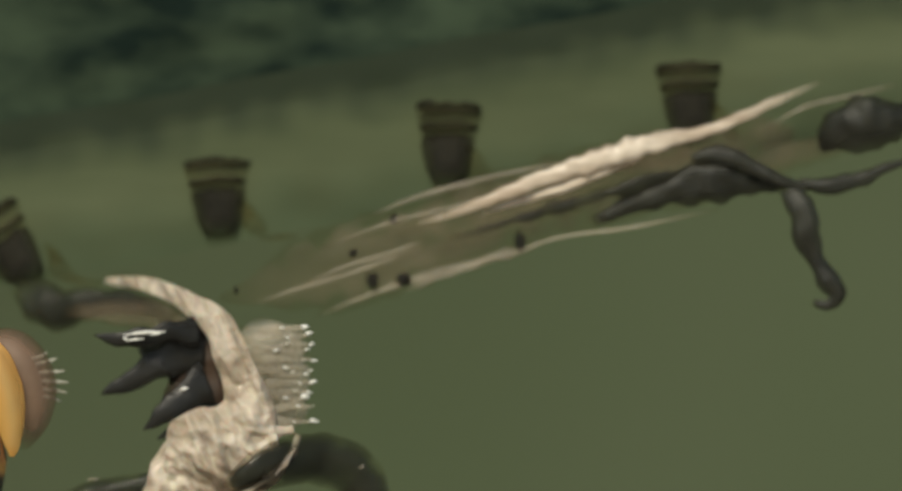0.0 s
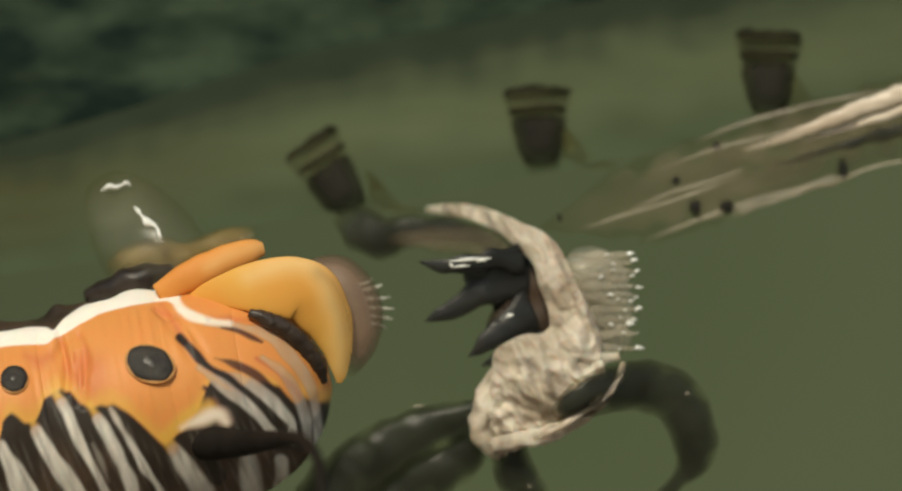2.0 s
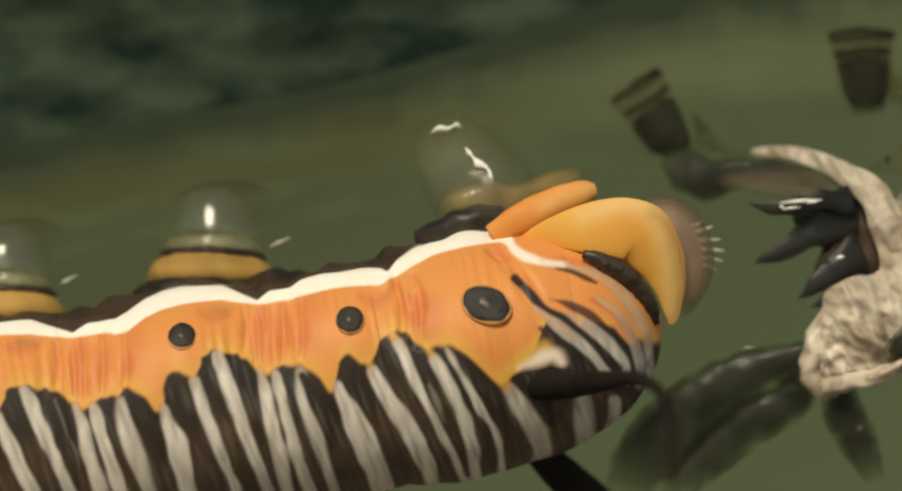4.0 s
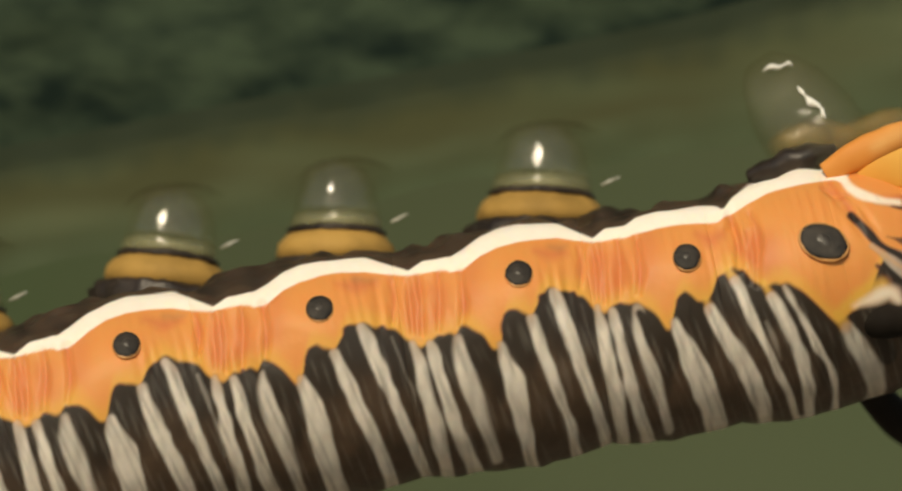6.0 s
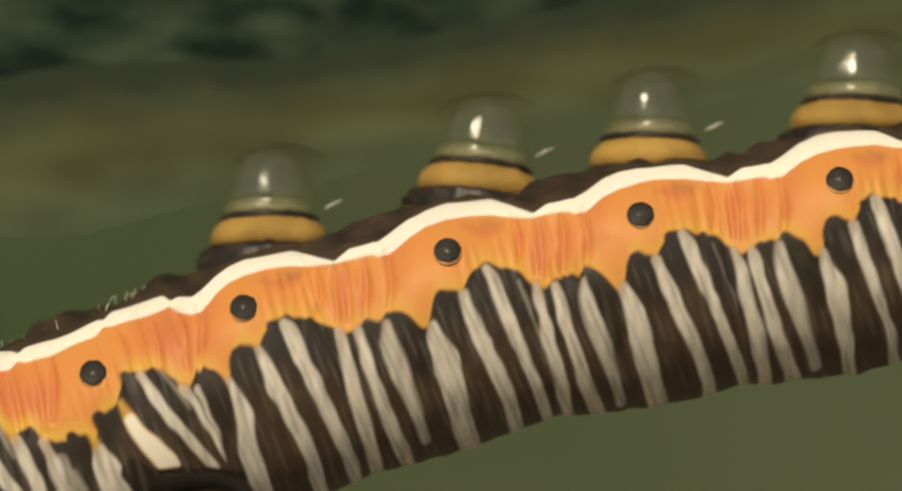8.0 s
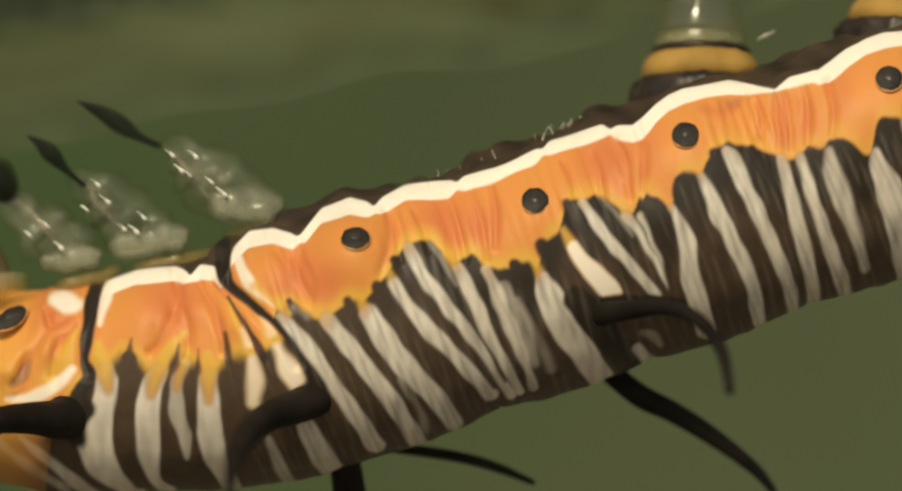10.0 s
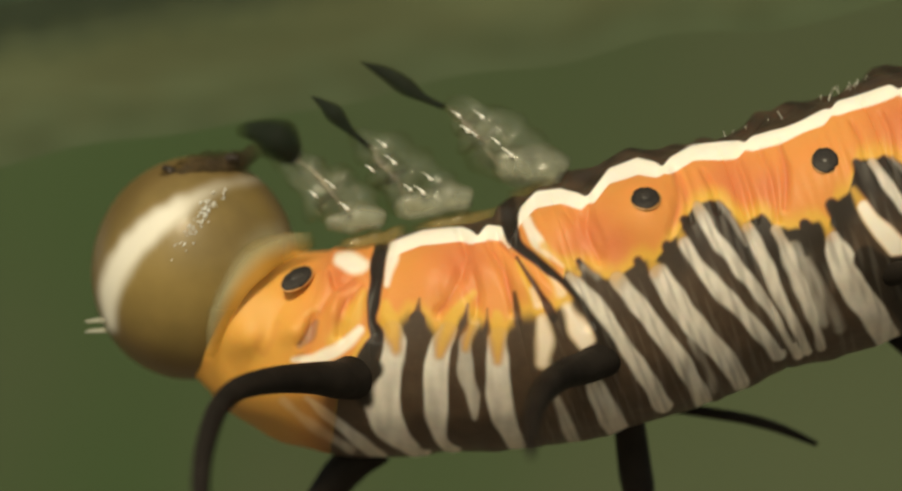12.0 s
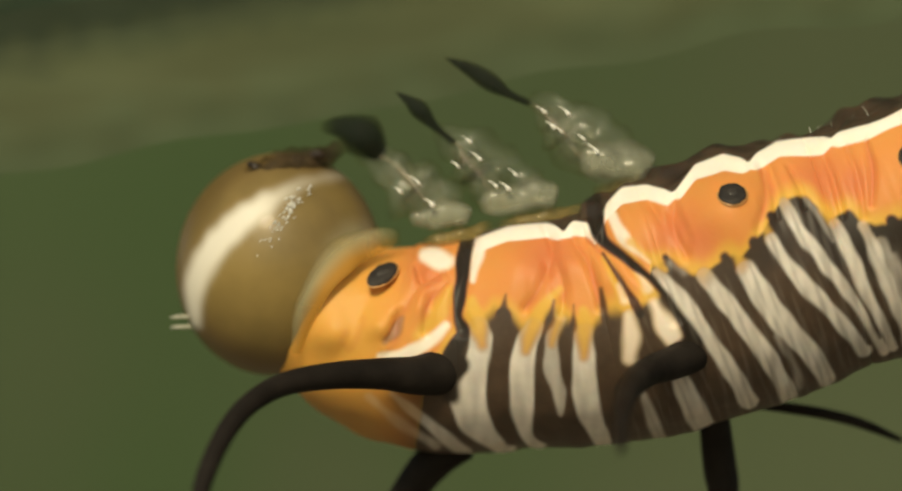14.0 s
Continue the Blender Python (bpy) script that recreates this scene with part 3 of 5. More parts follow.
def marks_leg_root():
    """Markings round the second pair of filaments."""
    mark("dark", 6, 1, (-264, 897, 10), (-242, 945, 16), (-214, 1007, 17), (-174, 1067, 20), (-148, 1099, 18))
    mark("pale", 9, 0.35, (-260, 957, 4), (-230, 1017, 7), (-200, 1077, 9))
    mark("yellow", 10, 0.8, (-232, 892, 6), (-220, 917, 10))
    mark("pale", 6, 1, (-216, 923, 12), (-202, 952, 23), (-178, 1007, 23), (-140, 1057, 22), (-114, 1095, 21))
    mark("dark", 6, 1, (-218, 861, 10), (-196, 897, 17), (-160, 947, 15))
    mark("dark", 6, 1, (-174, 789, 7), (-150, 837, 17), (-110, 887, 17), (-74, 937, 13))
    mark("yellow", 10, 0.8, (-182, 837, 6), (-168, 861, 9))
    mark("cream", 7, 0.95, (-164, 867, 9), (-142, 895, 14), (-112, 929, 18), (-94, 949, 14))
    mark("pale", 6, 1, (-148, 789, 6), (-110, 842, 8), (-64, 897, 8), (-18, 949, 7))
    mark("dark", 6, 1, (-128, 783, 6), (-90, 829, 11), (-54, 879, 9), (-18, 925, 6))
    mark("tan", 6, 0.6, (-112, 782, 3), (-82, 817, 4), (-60, 847, 2))
    mark("yellow", 9, 0.8, (-82, 789, 6), (-72, 811, 7))
    mark("pale", 6, 1, (-72, 811, 7), (-48, 839, 6), (-14, 897, 7), (12, 941, 6))
    mark("dark", 5, 0.9, (-56, 813, 3), (-20, 877, 3), (12, 932, 3))
    mark("pale", 6, 0.95, (-46, 813, 5), (-10, 877, 7), (28, 939, 6))
    mark("pale", 9, 0.4, (20, 937, 8), (50, 977, 10), (70, 1007, 7))
    mark("black", 7, 1, (-160, 957, 22), (-130, 985, 28), (-98, 1029, 22), (-68, 1059, 25), (-54, 1101, 20))
    mark("black", 7, 1, (-120, 977, 24), (-50, 967, 18), (30, 965, 8))
    mark("tan", 8, 0.8, (-42, 1015, 5), (-22, 1022, 9), (-10, 1037, 6))
    mark("pale", 7, 0.95, (-48, 1043, 6), (-24, 1073, 14), (-4, 1099, 15))


def marks_tail():
    """Markings of the last segments."""
    mark("pale", 6, 1, (1338, 536, 7), (1358, 566, 16), (1376, 604, 22), (1394, 654, 20), (1412, 704, 18), (1430, 764, 17))
    mark("dark", 6, 1, (1278, 520, 7), (1301, 552, 17), (1321, 594, 17), (1342, 654, 15), (1362, 704, 17), (1382, 764, 17))
    mark("yellow", 9, 0.7, (1392, 496, 5), (1400, 512, 8))
    mark("pale", 6, 1, (1400, 512, 9), (1418, 544, 11), (1446, 586, 15), (1472, 634, 17), (1490, 684, 17), (1508, 750, 16))
    mark("dark", 6, 1, (1354, 502, 12), (1366, 526, 20), (1392, 566, 19), (1418, 614, 17), (1450, 674, 24), (1470, 734, 25))
    mark("yellow", 9, 0.8, (1430, 442, 6), (1442, 462, 8))
    mark("pale", 6, 1, (1444, 464, 8), (1458, 490, 10), (1472, 526, 11), (1492, 572, 11), (1516, 624, 10), (1544, 676, 9), (1564, 730, 9))
    mark("dark", 6, 1, (1420, 462, 9), (1436, 504, 14), (1456, 544, 13), (1484, 590, 13), (1511, 640, 11), (1532, 686, 13), (1552, 740, 12))
    mark("yellow", 9, 0.8, (1492, 466, 5), (1504, 486, 7))
    mark("pale", 6, 1, (1506, 490, 8), (1524, 520, 9), (1546, 566, 10), (1564, 614, 10), (1575, 664, 10), (1580, 724, 9))
    mark("dark", 6, 1, (1456, 448, 4), (1481, 496, 11), (1506, 546, 15), (1530, 594, 14), (1552, 648, 8), (1564, 694, 6))
    mark("tan", 6, 0.5, (1496, 534, 2), (1511, 566, 4), (1524, 600, 2))
    mark("pale", 5, 0.95, (1528, 472, 3.5), (1556, 520, 4), (1586, 574, 4.5), (1612, 616, 5), (1624, 664, 5), (1627, 714, 5))
    mark("dark", 6, 1, (1544, 480, 3), (1578, 508, 10), (1604, 546, 13), (1630, 596, 14), (1646, 644, 14), (1654, 704, 13))
    mark("yellow", 10, 0.7, (1620, 522, 7), (1636, 542, 11))
    mark("pale", 8, 0.75, (1640, 546, 11), (1662, 578, 14), (1684, 616, 16), (1694, 650, 15), (1690, 694, 12))
    mark("black", 7, 1, (1660, 530, 12), (1694, 560, 17), (1714, 592, 15))
    mark("dark", 7, 1, (1717, 560, 24), (1745, 614, 19), (1749, 680, 18))
    mark("tan", 9, 0.8, (1764, 564, 17), (1772, 614, 20), (1768, 674, 17))
    mark("pale", 12, 0.6, (1760, 564, 9), (1770, 614, 12), (1768, 674, 10))
    mark("dark", 6, 0.9, (1803, 570, 5), (1799, 614, 6), (1793, 674, 7))
    mark("pale", 7, 0.8, (1823, 566, 10), (1819, 610, 10), (1807, 664, 8))
    mark("orange", 7, 1, (1681, 344, 14), (1761, 374, 20), (1816, 410, 16), (1851, 454, 10))
    mark("pale", 5, 0.85, (1691, 326, 3), (1757, 332, 5), (1801, 346, 9), (1841, 384, 10), (1869, 428, 9), (1880, 470, 8), (1886, 512, 7), (1884, 546, 5))
    mark("black", 5, 0.85, (1719, 332, 2), (1753, 340, 4), (1789, 358, 3))
    mark("pale", 6, 0.75, (1791, 384, 4), (1829, 416, 7), (1855, 456, 8), (1866, 494, 8), (1866, 534, 6))
    mark("rust", 6, 0.9, (1781, 386, 3), (1826, 420, 4), (1862, 462, 5), (1876, 506, 4), (1876, 538, 3))
    mark("dark", 5, 0.85, (1709, 386, 3), (1749, 398, 7), (1793, 426, 8), (1831, 466, 7), (1850, 500, 5), (1854, 530, 4))
    mark("pale", 5, 0.85, (1717, 410, 3), (1769, 430, 8), (1811, 464, 10), (1836, 500, 9), (1842, 532, 7))
    mark("black", 5, 1, (1647, 350, 7), (1663, 366, 8), (1689, 394, 5), (1723, 416, 8), (1763, 450, 9), (1801, 486, 11), (1823, 508, 11))
    mark("pale", 5, 0.9, (1680, 402, 2), (1729, 438, 9), (1769, 474, 10), (1804, 516, 10))
    mark("black", 6, 1, (1691, 436, 4), (1721, 462, 10), (1753, 492, 18), (1773, 518, 20))
    mark("yellow", 20, 0.8, (1636, 508, 6), (1664, 486, 14), (1700, 468, 12))
    mark("cream", 18, 0.8, (1652, 506, 3), (1684, 492, 9), (1712, 482, 11), (1728, 496, 7))
    mark("black", 7, 1, (1656, 526, 12), (1691, 534, 24), (1741, 530, 24))
    mark("cream", 8, 0.9, (1629, 264, 5), (1646, 300, 8), (1691, 320, 7), (1733, 326, 4))
    mark("cream", 8, 0.9, (1573, 274, 12), (1613, 268, 14), (1633, 280, 9))


def marks_unit():
    """Markings that come back on each middle segment, from its breathing spot."""
    unit_mark("pale", 6, 1, (-30, 124, 7), (-16, 156, 18), (-4, 192, 21), (6, 232, 19), (20, 282, 17), (40, 345, 17))
    unit_mark("pale", 6, 1, (26, 76, 7), (40, 110, 11), (55, 144, 15), (76, 182, 16), (96, 224, 15), (116, 278, 12), (130, 340, 12))
    unit_mark("pale", 6, 1, (70, 34, 7), (81, 54, 11), (95, 90, 12), (115, 134, 11), (138, 184, 10), (160, 234, 10), (179, 284, 9), (194, 340, 9))
    unit_mark("tan", 6, 0.6, (124, 52, 2.5), (142, 98, 3), (162, 152, 3), (174, 198, 2))
    unit_mark("pale", 6, 1, (160, 58, 5), (169, 92, 8), (180, 140, 10), (192, 188, 11), (205, 234, 11), (216, 282, 9), (226, 340, 9))
    unit_mark("pale", 6, 1, (190, 60, 5), (199, 88, 8), (212, 134, 8), (230, 184, 9), (248, 234, 10), (272, 294, 11), (284, 340, 10))
    unit_mark("pale", 9, 0.8, (244, 56, 7), (248, 92, 14), (264, 138, 16), (278, 180, 12), (296, 226, 8), (310, 270, 7))
    unit_mark("dark", 6, 0.9, (206, 50, 4), (220, 90, 7), (234, 135, 7), (253, 185, 9), (273, 235, 11), (290, 280, 8))
    unit_mark("dark", 6, 1, (110, 36, 7), (124, 76, 10), (144, 132, 11), (162, 182, 11), (180, 232, 7), (196, 282, 5))
    unit_mark("dark", 6, 1, (51, 40, 10), (62, 76, 15), (79, 122, 16), (104, 182, 15), (128, 232, 17), (146, 282, 17), (163, 330, 16))
    unit_mark("dark", 6, 1, (-11, 78, 13), (-4, 100, 22), (13, 136, 20), (36, 178, 15), (50, 220, 21), (68, 276, 27), (84, 340, 27))
    unit_mark("dark", 6, 1, (-92, 102, 9), (-68, 132, 21), (-47, 178, 20), (-33, 230, 12), (-19, 282, 14), (-2, 345, 18))
    unit_mark("rust", 20, 0.6, (30, -42, 4), (63, -34, 9), (92, -40, 6))
    unit_mark("tan", 18, 0.3, (63, -50, 3), (83, -46, 6), (98, -48, 3))


CREASE_MARKS = []


def crease(*rows):
    """A fold line of the skin through rows (u, v, half width)."""
    CREASE_MARKS.append(rows)


def skin_creases():
    """Fold lines of the front and rear segments."""
    crease((-1122, 1060, 4), (-1128, 1104, 8), (-1140, 1136, 5))
    crease((-1090, 984, 3), (-1076, 1004, 5), (-1050, 994, 3))
    crease((-864, 914, 2), (-852, 956, 4), (-876, 1016, 4), (-900, 1050, 2))
    crease((-816, 930, 2), (-788, 976, 4), (-770, 1046, 3))
    crease((-842, 978, 2), (-832, 1018, 3), (-836, 1056, 2))
    crease((-792, 928, 2), (-748, 976, 4), (-722, 1028, 3))
    crease((-637, 858, 3), (-642, 905, 6), (-622, 956, 4))
    crease((-488, 808, 3), (-482, 856, 5), (-496, 916, 3))
    crease((-1082, 1006, 3), (-1120, 1066, 5), (-1142, 1106, 4))
    crease((-1036, 1004, 3), (-1070, 1046, 5), (-1076, 1090, 3))
    crease((-480, 812, 2), (-470, 850, 4), (-462, 890, 2))
    crease((-440, 800, 2), (-425, 830, 3), (-415, 870, 2))
    crease((-378, 785, 2), (-362, 830, 5), (-350, 890, 3))
    crease((-340, 770, 2), (-322, 820, 4), (-312, 890, 3))
    crease((-305, 762, 3), (-296, 810, 6), (-300, 870, 3))
    crease((-180, 716, 2), (-164, 750, 3), (-160, 780, 2))
    crease((-130, 700, 2), (-118, 735, 4), (-112, 780, 2))
    crease((-88, 680, 2), (-70, 720, 4), (-64, 780, 2))
    crease((-48, 665, 3), (-38, 705, 6), (-44, 770, 3))
    crease((1436, 352, 3), (1452, 390, 5), (1456, 440, 3))
    crease((1470, 345, 2), (1486, 380, 4), (1484, 430, 2))
    crease((1612, 292, 3), (1640, 330, 5), (1652, 356, 3))
    crease((1600, 300, 2), (1620, 310, 4), (1640, 312, 2))
    crease((1700, 318, 3), (1760, 322, 5), (1800, 336, 3))


GROOVES = [
    [(-992, 928, 12.5), (-1008, 990, 13.5), (-1020, 1050, 12.5), (-1010, 1084, 13.5)],
    [(-768, 864, 15.5), (-772, 910, 15.5), (-754, 940, 12.5), (-692, 1000, 8.5), (-640, 1066, 10.5)],
]
BULGES = [(-548, 876, 60, 38), (-690, 902, 48, 20), (-915, 985, 55, 16), (-822, 975, 26, 8), (-760, 1000, 26, 8), (-229, 800, 66, 14), (32, 690, 70, 14), (386, 595, 75, 14), (722, 530, 75, 14), (1068, 470, 75, 14), (1360, 440, 65, 12),
          (1597, 410, 80, 12), (-1045, 1010, 40, 10), (-1250, 1075, 50, 10), (-1130, 1060, 60, 8), (-1160, 1082, 22, 12), (-1085, 1048, 24, 11), (-1106, 988, 26, 9), (-1236, 1096, 30, 11)]
ax_np = np.array(AXIS, float)


def spline(x, xs, ys):
    """A smooth curve through the table."""
    xs, ys = np.array(xs, float), np.array(ys, float)
    m = np.gradient(ys, xs)
    i = np.clip(np.searchsorted(xs, x) - 1, 0, len(xs) - 2)
    h = xs[i + 1] - xs[i]
    f = (x - xs[i]) / h
    return ((2 * f ** 3 - 3 * f ** 2 + 1) * ys[i] + (f ** 3 - 2 * f ** 2 + f) * h * m[i]
            + (-2 * f ** 3 + 3 * f ** 2) * ys[i + 1] + (f ** 3 - f ** 2) * h * m[i + 1])


def axis_depth(u):
    """The front end leans back towards the leaf."""
    return 1.6 * np.clip((-500 - u) / 700, 0, 1) ** 1.5 - 0.2


def skin_depth(u, v):
    """Depth in millimetres of the near skin where it shows at u, v."""
    x = np.array([float(u)])
    c, r = float(spline(x, ax_np[:, 0], ax_np[:, 1])[0]), float(spline(x, ax_np[:, 0], ax_np[:, 2])[0])
    s = float((spline(x + 2, ax_np[:, 0], ax_np[:, 1]) - spline(x - 2, ax_np[:, 0], ax_np[:, 1]))[0]) / 4
    up = (c - v) / math.sqrt(1 + s * s)
    r += 3 + sum(h * math.exp(-((u - bu) ** 2 + (v - bv) ** 2) / w ** 2) for bu, bv, w, h in BULGES)
    return float(axis_depth(u)) - math.sqrt(max(r * r - up * up, 0)) * K * 1000


def stroke(PU, PV, rows, soft=3.0):
    """1 within a brush stroke through rows (u, v, half width), 0 outside."""
    p = smooth_path(rows, 16 * len(rows))
    out = np.zeros(PU.shape)
    near = (PU > p[:, 0].min() - 40) & (PU < p[:, 0].max() + 40) & (PV > p[:, 1].min() - 40) & (PV < p[:, 1].max() + 40)
    if not near.any():
        return out
    x, y = PU[near], PV[near]
    d = np.full(x.shape, 99.0)
    for u, v, w in p:
        d = np.minimum(d, np.hypot(x - u, y - v) - w)
    out[near] = 1 - step(d + 1.2 + 1.7 * rough_field(x, y, 30.0, 3), -soft, soft)
    return out


UNITS = []
for k in range(3, 8):
    (pu, pv), (su, sv), (nu, nv) = (SPOTS[k + d][:2] for d in (-1, 0, 1))
    UNITS.append((su, sv, (su - pu) / 345, (sv - pv + 58) / 345, (nu - su) / 345, min(0.02, (nv - sv + 58) / 345)))


def from_spot(unit, dx, dy):
    """A place given from the spot of a segment, drawn together where the segment is short."""
    su, sv, left, slope_left, right, slope_right = unit
    return (su + dx * left, sv + dy + dx * left * slope_left) if dx < 0 else (su + dx * right, sv + dy + dx * right * slope_right)


EDGE, CREAM = [*EDGE_FRONT, *EDGE_THIRD], [(u, v, 14) for u, v in CREAM_FRONT]
marks_front()
marks_leg_root()
marks_unit()
rng = random.Random(7)
for unit in UNITS:
    last = unit[0] > 1300
    for dx, dy in EDGE_UNIT[:11] if last else EDGE_UNIT:
        u, v = from_spot(unit, dx, dy)
        EDGE.append((u, v + rng.uniform(-4, 4)))
    if not last:
        CREAM += [(*from_spot(unit, dx, dy), w) for dx, dy, w in CREAM_UNIT]
    for kind, soft, amount, rows in UNIT_MARKS:
        if last and kind in ("pale", "dark", "tan"):
            continue
        j, f = rng.uniform(-3, 3), rng.uniform(0.9, 1.1)
        mark(kind, soft, amount, *((from_spot(unit, dx, dy)[0] + j, from_spot(unit, dx, dy)[1] + rng.uniform(-3, 3), w * f) for dx, dy, w in rows))
    # sharp cross folds between the swellings
    for rows in (((152, -48, 2), (155, -10, 4), (160, 40, 2)), ((170, -52, 2), (176, -10, 3), (178, 45, 2)), ((204, -58, 2), (208, -15, 4), (206, 38, 2)),
                 ((244, -60, 3), (250, -10, 5), (246, 30, 3)), ((122, -50, 1), (128, -20, 3), (126, 20, 1))):
        if not (last and rows[0][0] > 200):
            CREASE_MARKS.append([(*from_spot(unit, dx, dy), w) for dx, dy, w in rows])
marks_tail()
CREAM += [(u, v, 14) for u, v in CREAM_REAR]
EDGE += EDGE_REAR
EDGE.sort()
skin_creases()


def softened(rows, width):
    """The table as an even, slightly rounded curve."""
    r = np.array(rows, float)
    u = np.arange(r[0, 0], r[-1, 0] + 2, 2.0)
    cols = [u]
    k = np.hanning(width)
    k /= k.sum()
    for c in range(1, r.shape[1]):
        v = np.interp(u, r[:, 0], r[:, c])
        cols.append(np.convolve(np.pad(v, width // 2, mode="edge"), k, mode="valid")[:len(u)])
    return np.stack(cols, -1)


edge_np = softened(EDGE, 7)
cream_np = softened(sorted(CREAM), 7)


def pattern(PU, PV, A):
    """Masks over the skin, by where it lies along and down the flank: pale, orange, cream, yellow; and blush."""
    top = np.interp(PU, cream_np[:, 0], cream_np[:, 1])
    wide = np.interp(PU, cream_np[:, 0], cream_np[:, 2])
    for c in CUSPS:
        wide = wide * (1 - 0.5 * np.exp(-((PU - c) / 9) ** 2))
    low = np.interp(PU, edge_np[:, 0], edge_np[:, 1]) + 2.0 * rough_field(PU, PV * 0.5, 24.0, 5)
    d = PV - top
    cream = (1 - step(np.abs(d) - wide + 1.6 * rough_field(PU, PV, 90.0, 6), -2, 2)) * step(PU, -1010, -1000) * (1 - step(PU, 1636, 1646))
    pale = np.zeros_like(PU)
    fade = 5 + 13 * (1 - step(PU, -760, -640))
    orange = step(d, 0, 6) * (1 - step(PV, low - fade, low + fade))
    orange = np.where(PU < -1015, step(low - PV, -6, 6), orange)
    orange = np.where(PU > 1645, step(PV, -50, 0) * (1 - step(PV, low - 6, low + 6)), orange)
    yellow = step(PV, low - 40, low - 2) * (0.95 - 0.35 * step(PU, -300, 0))
    yellow = np.maximum(yellow, step(-PU, 1060, 1200) * 0.55)
    under = 0.42 * step(-PU, 1060, 1100) * step(PV, 1175, 1215)
    orange = orange * (1 - under) * (1 - step(PU, -1150, -1040) * step(PV + 8 * rough_field(PU, PV, 40.0, 28), 1180, 1205))
    black = 0.95 * (1 - step(PV - low + 14 * rough_field(PU, PV, 60.0, 18), 45, 150)) * step(PU, -700, -300) * step(PV - low, -60, -30)
    black = np.maximum(black, 0.75 * (1 - step(d + 4 * rough_field(PU, PV, 40.0, 20), -26, -16)) * step(PU, -800, -700) * (0.7 + 0.5 * rough_field(PU, PV, 50.0, 27)))
    black = np.clip(black, 0, 1)
    blush = np.zeros_like(PU)
    goals = {"dark": (0, 0, 0, 0), "black": (0, 0, 0, 0), "pale": (1, 0, 0, 0), "orange": (0, 1, 0, 0), "yellow": (0, 1, 0, 1), "cream": (0, 1, 1, 0.5), "tan": (0.45, 0, 0, 0)}
    for kind, soft, amount, s in MARKS:
        f = amount * stroke(PU, PV, s, soft)
        if not f.any():
            continue
        if kind == "black":
            black = np.maximum(black, f)
        if kind == "rust":
            blush = np.maximum(blush, f)
            continue
        if kind == "pale":
            # the tips of the pale stripes run out into yellow
            f = f * (0.93 + 0.1 * rough_field(PU * 2.2, PV * 0.3, 30.0, 8))
            tip = f * (0.8 - 0.25 * step(PU, -300, 0)) * (1 - step(PV - low, -5, 45))
            pale, orange, cream, yellow = (m * (1 - tip) + g * tip for m, g in zip((pale, orange, cream, yellow), (0.4, 0.6, 0.15, 0.9)))
            f = np.clip(f - tip, 0, 1)
        pale, orange, cream, yellow = (m * (1 - f) + g * f for m, g in zip((pale, orange, cream, yellow), goals[kind]))
    streak = rough_field(PU - 0.38 * PV, PV * 0.13, 13.0, 19) * step(PV - low, 0, 40) * step(PU, -760, -700)
    pale = np.clip(pale - 0.3 * pale * np.clip(streak - 0.1, 0, 1) + 0.06 * np.clip(-streak - 0.2, 0, 1), 0, 1)
    for unit in UNITS:
        for dx, w, g in ((-85, 26, 0.4), (165, 20, 0.6), (205, 24, 0.5)):
            cu, cv = from_spot(unit, dx, 5)
            blush = np.maximum(blush, g * np.exp(-((PU - cu) / w) ** 2) * (1 - step(np.abs(PV - cv), 30, 75)))
    for cu, cv, w in ((-860, 960, 60), (-640, 915, 50), (-600, 930, 40), (-390, 830, 60), (-330, 830, 40), (-100, 720, 60), (-1080, 985, 40)):
        blush = np.maximum(blush, 0.7 * np.exp(-((PU - cu) ** 2 + (PV - cv) ** 2) / w ** 2))
    # crease shade painted into the skin as a darker, redder tint
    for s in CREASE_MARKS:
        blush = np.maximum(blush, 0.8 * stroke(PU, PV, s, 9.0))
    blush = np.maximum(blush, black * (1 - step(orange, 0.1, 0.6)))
    return pale, orange, cream, yellow, blush


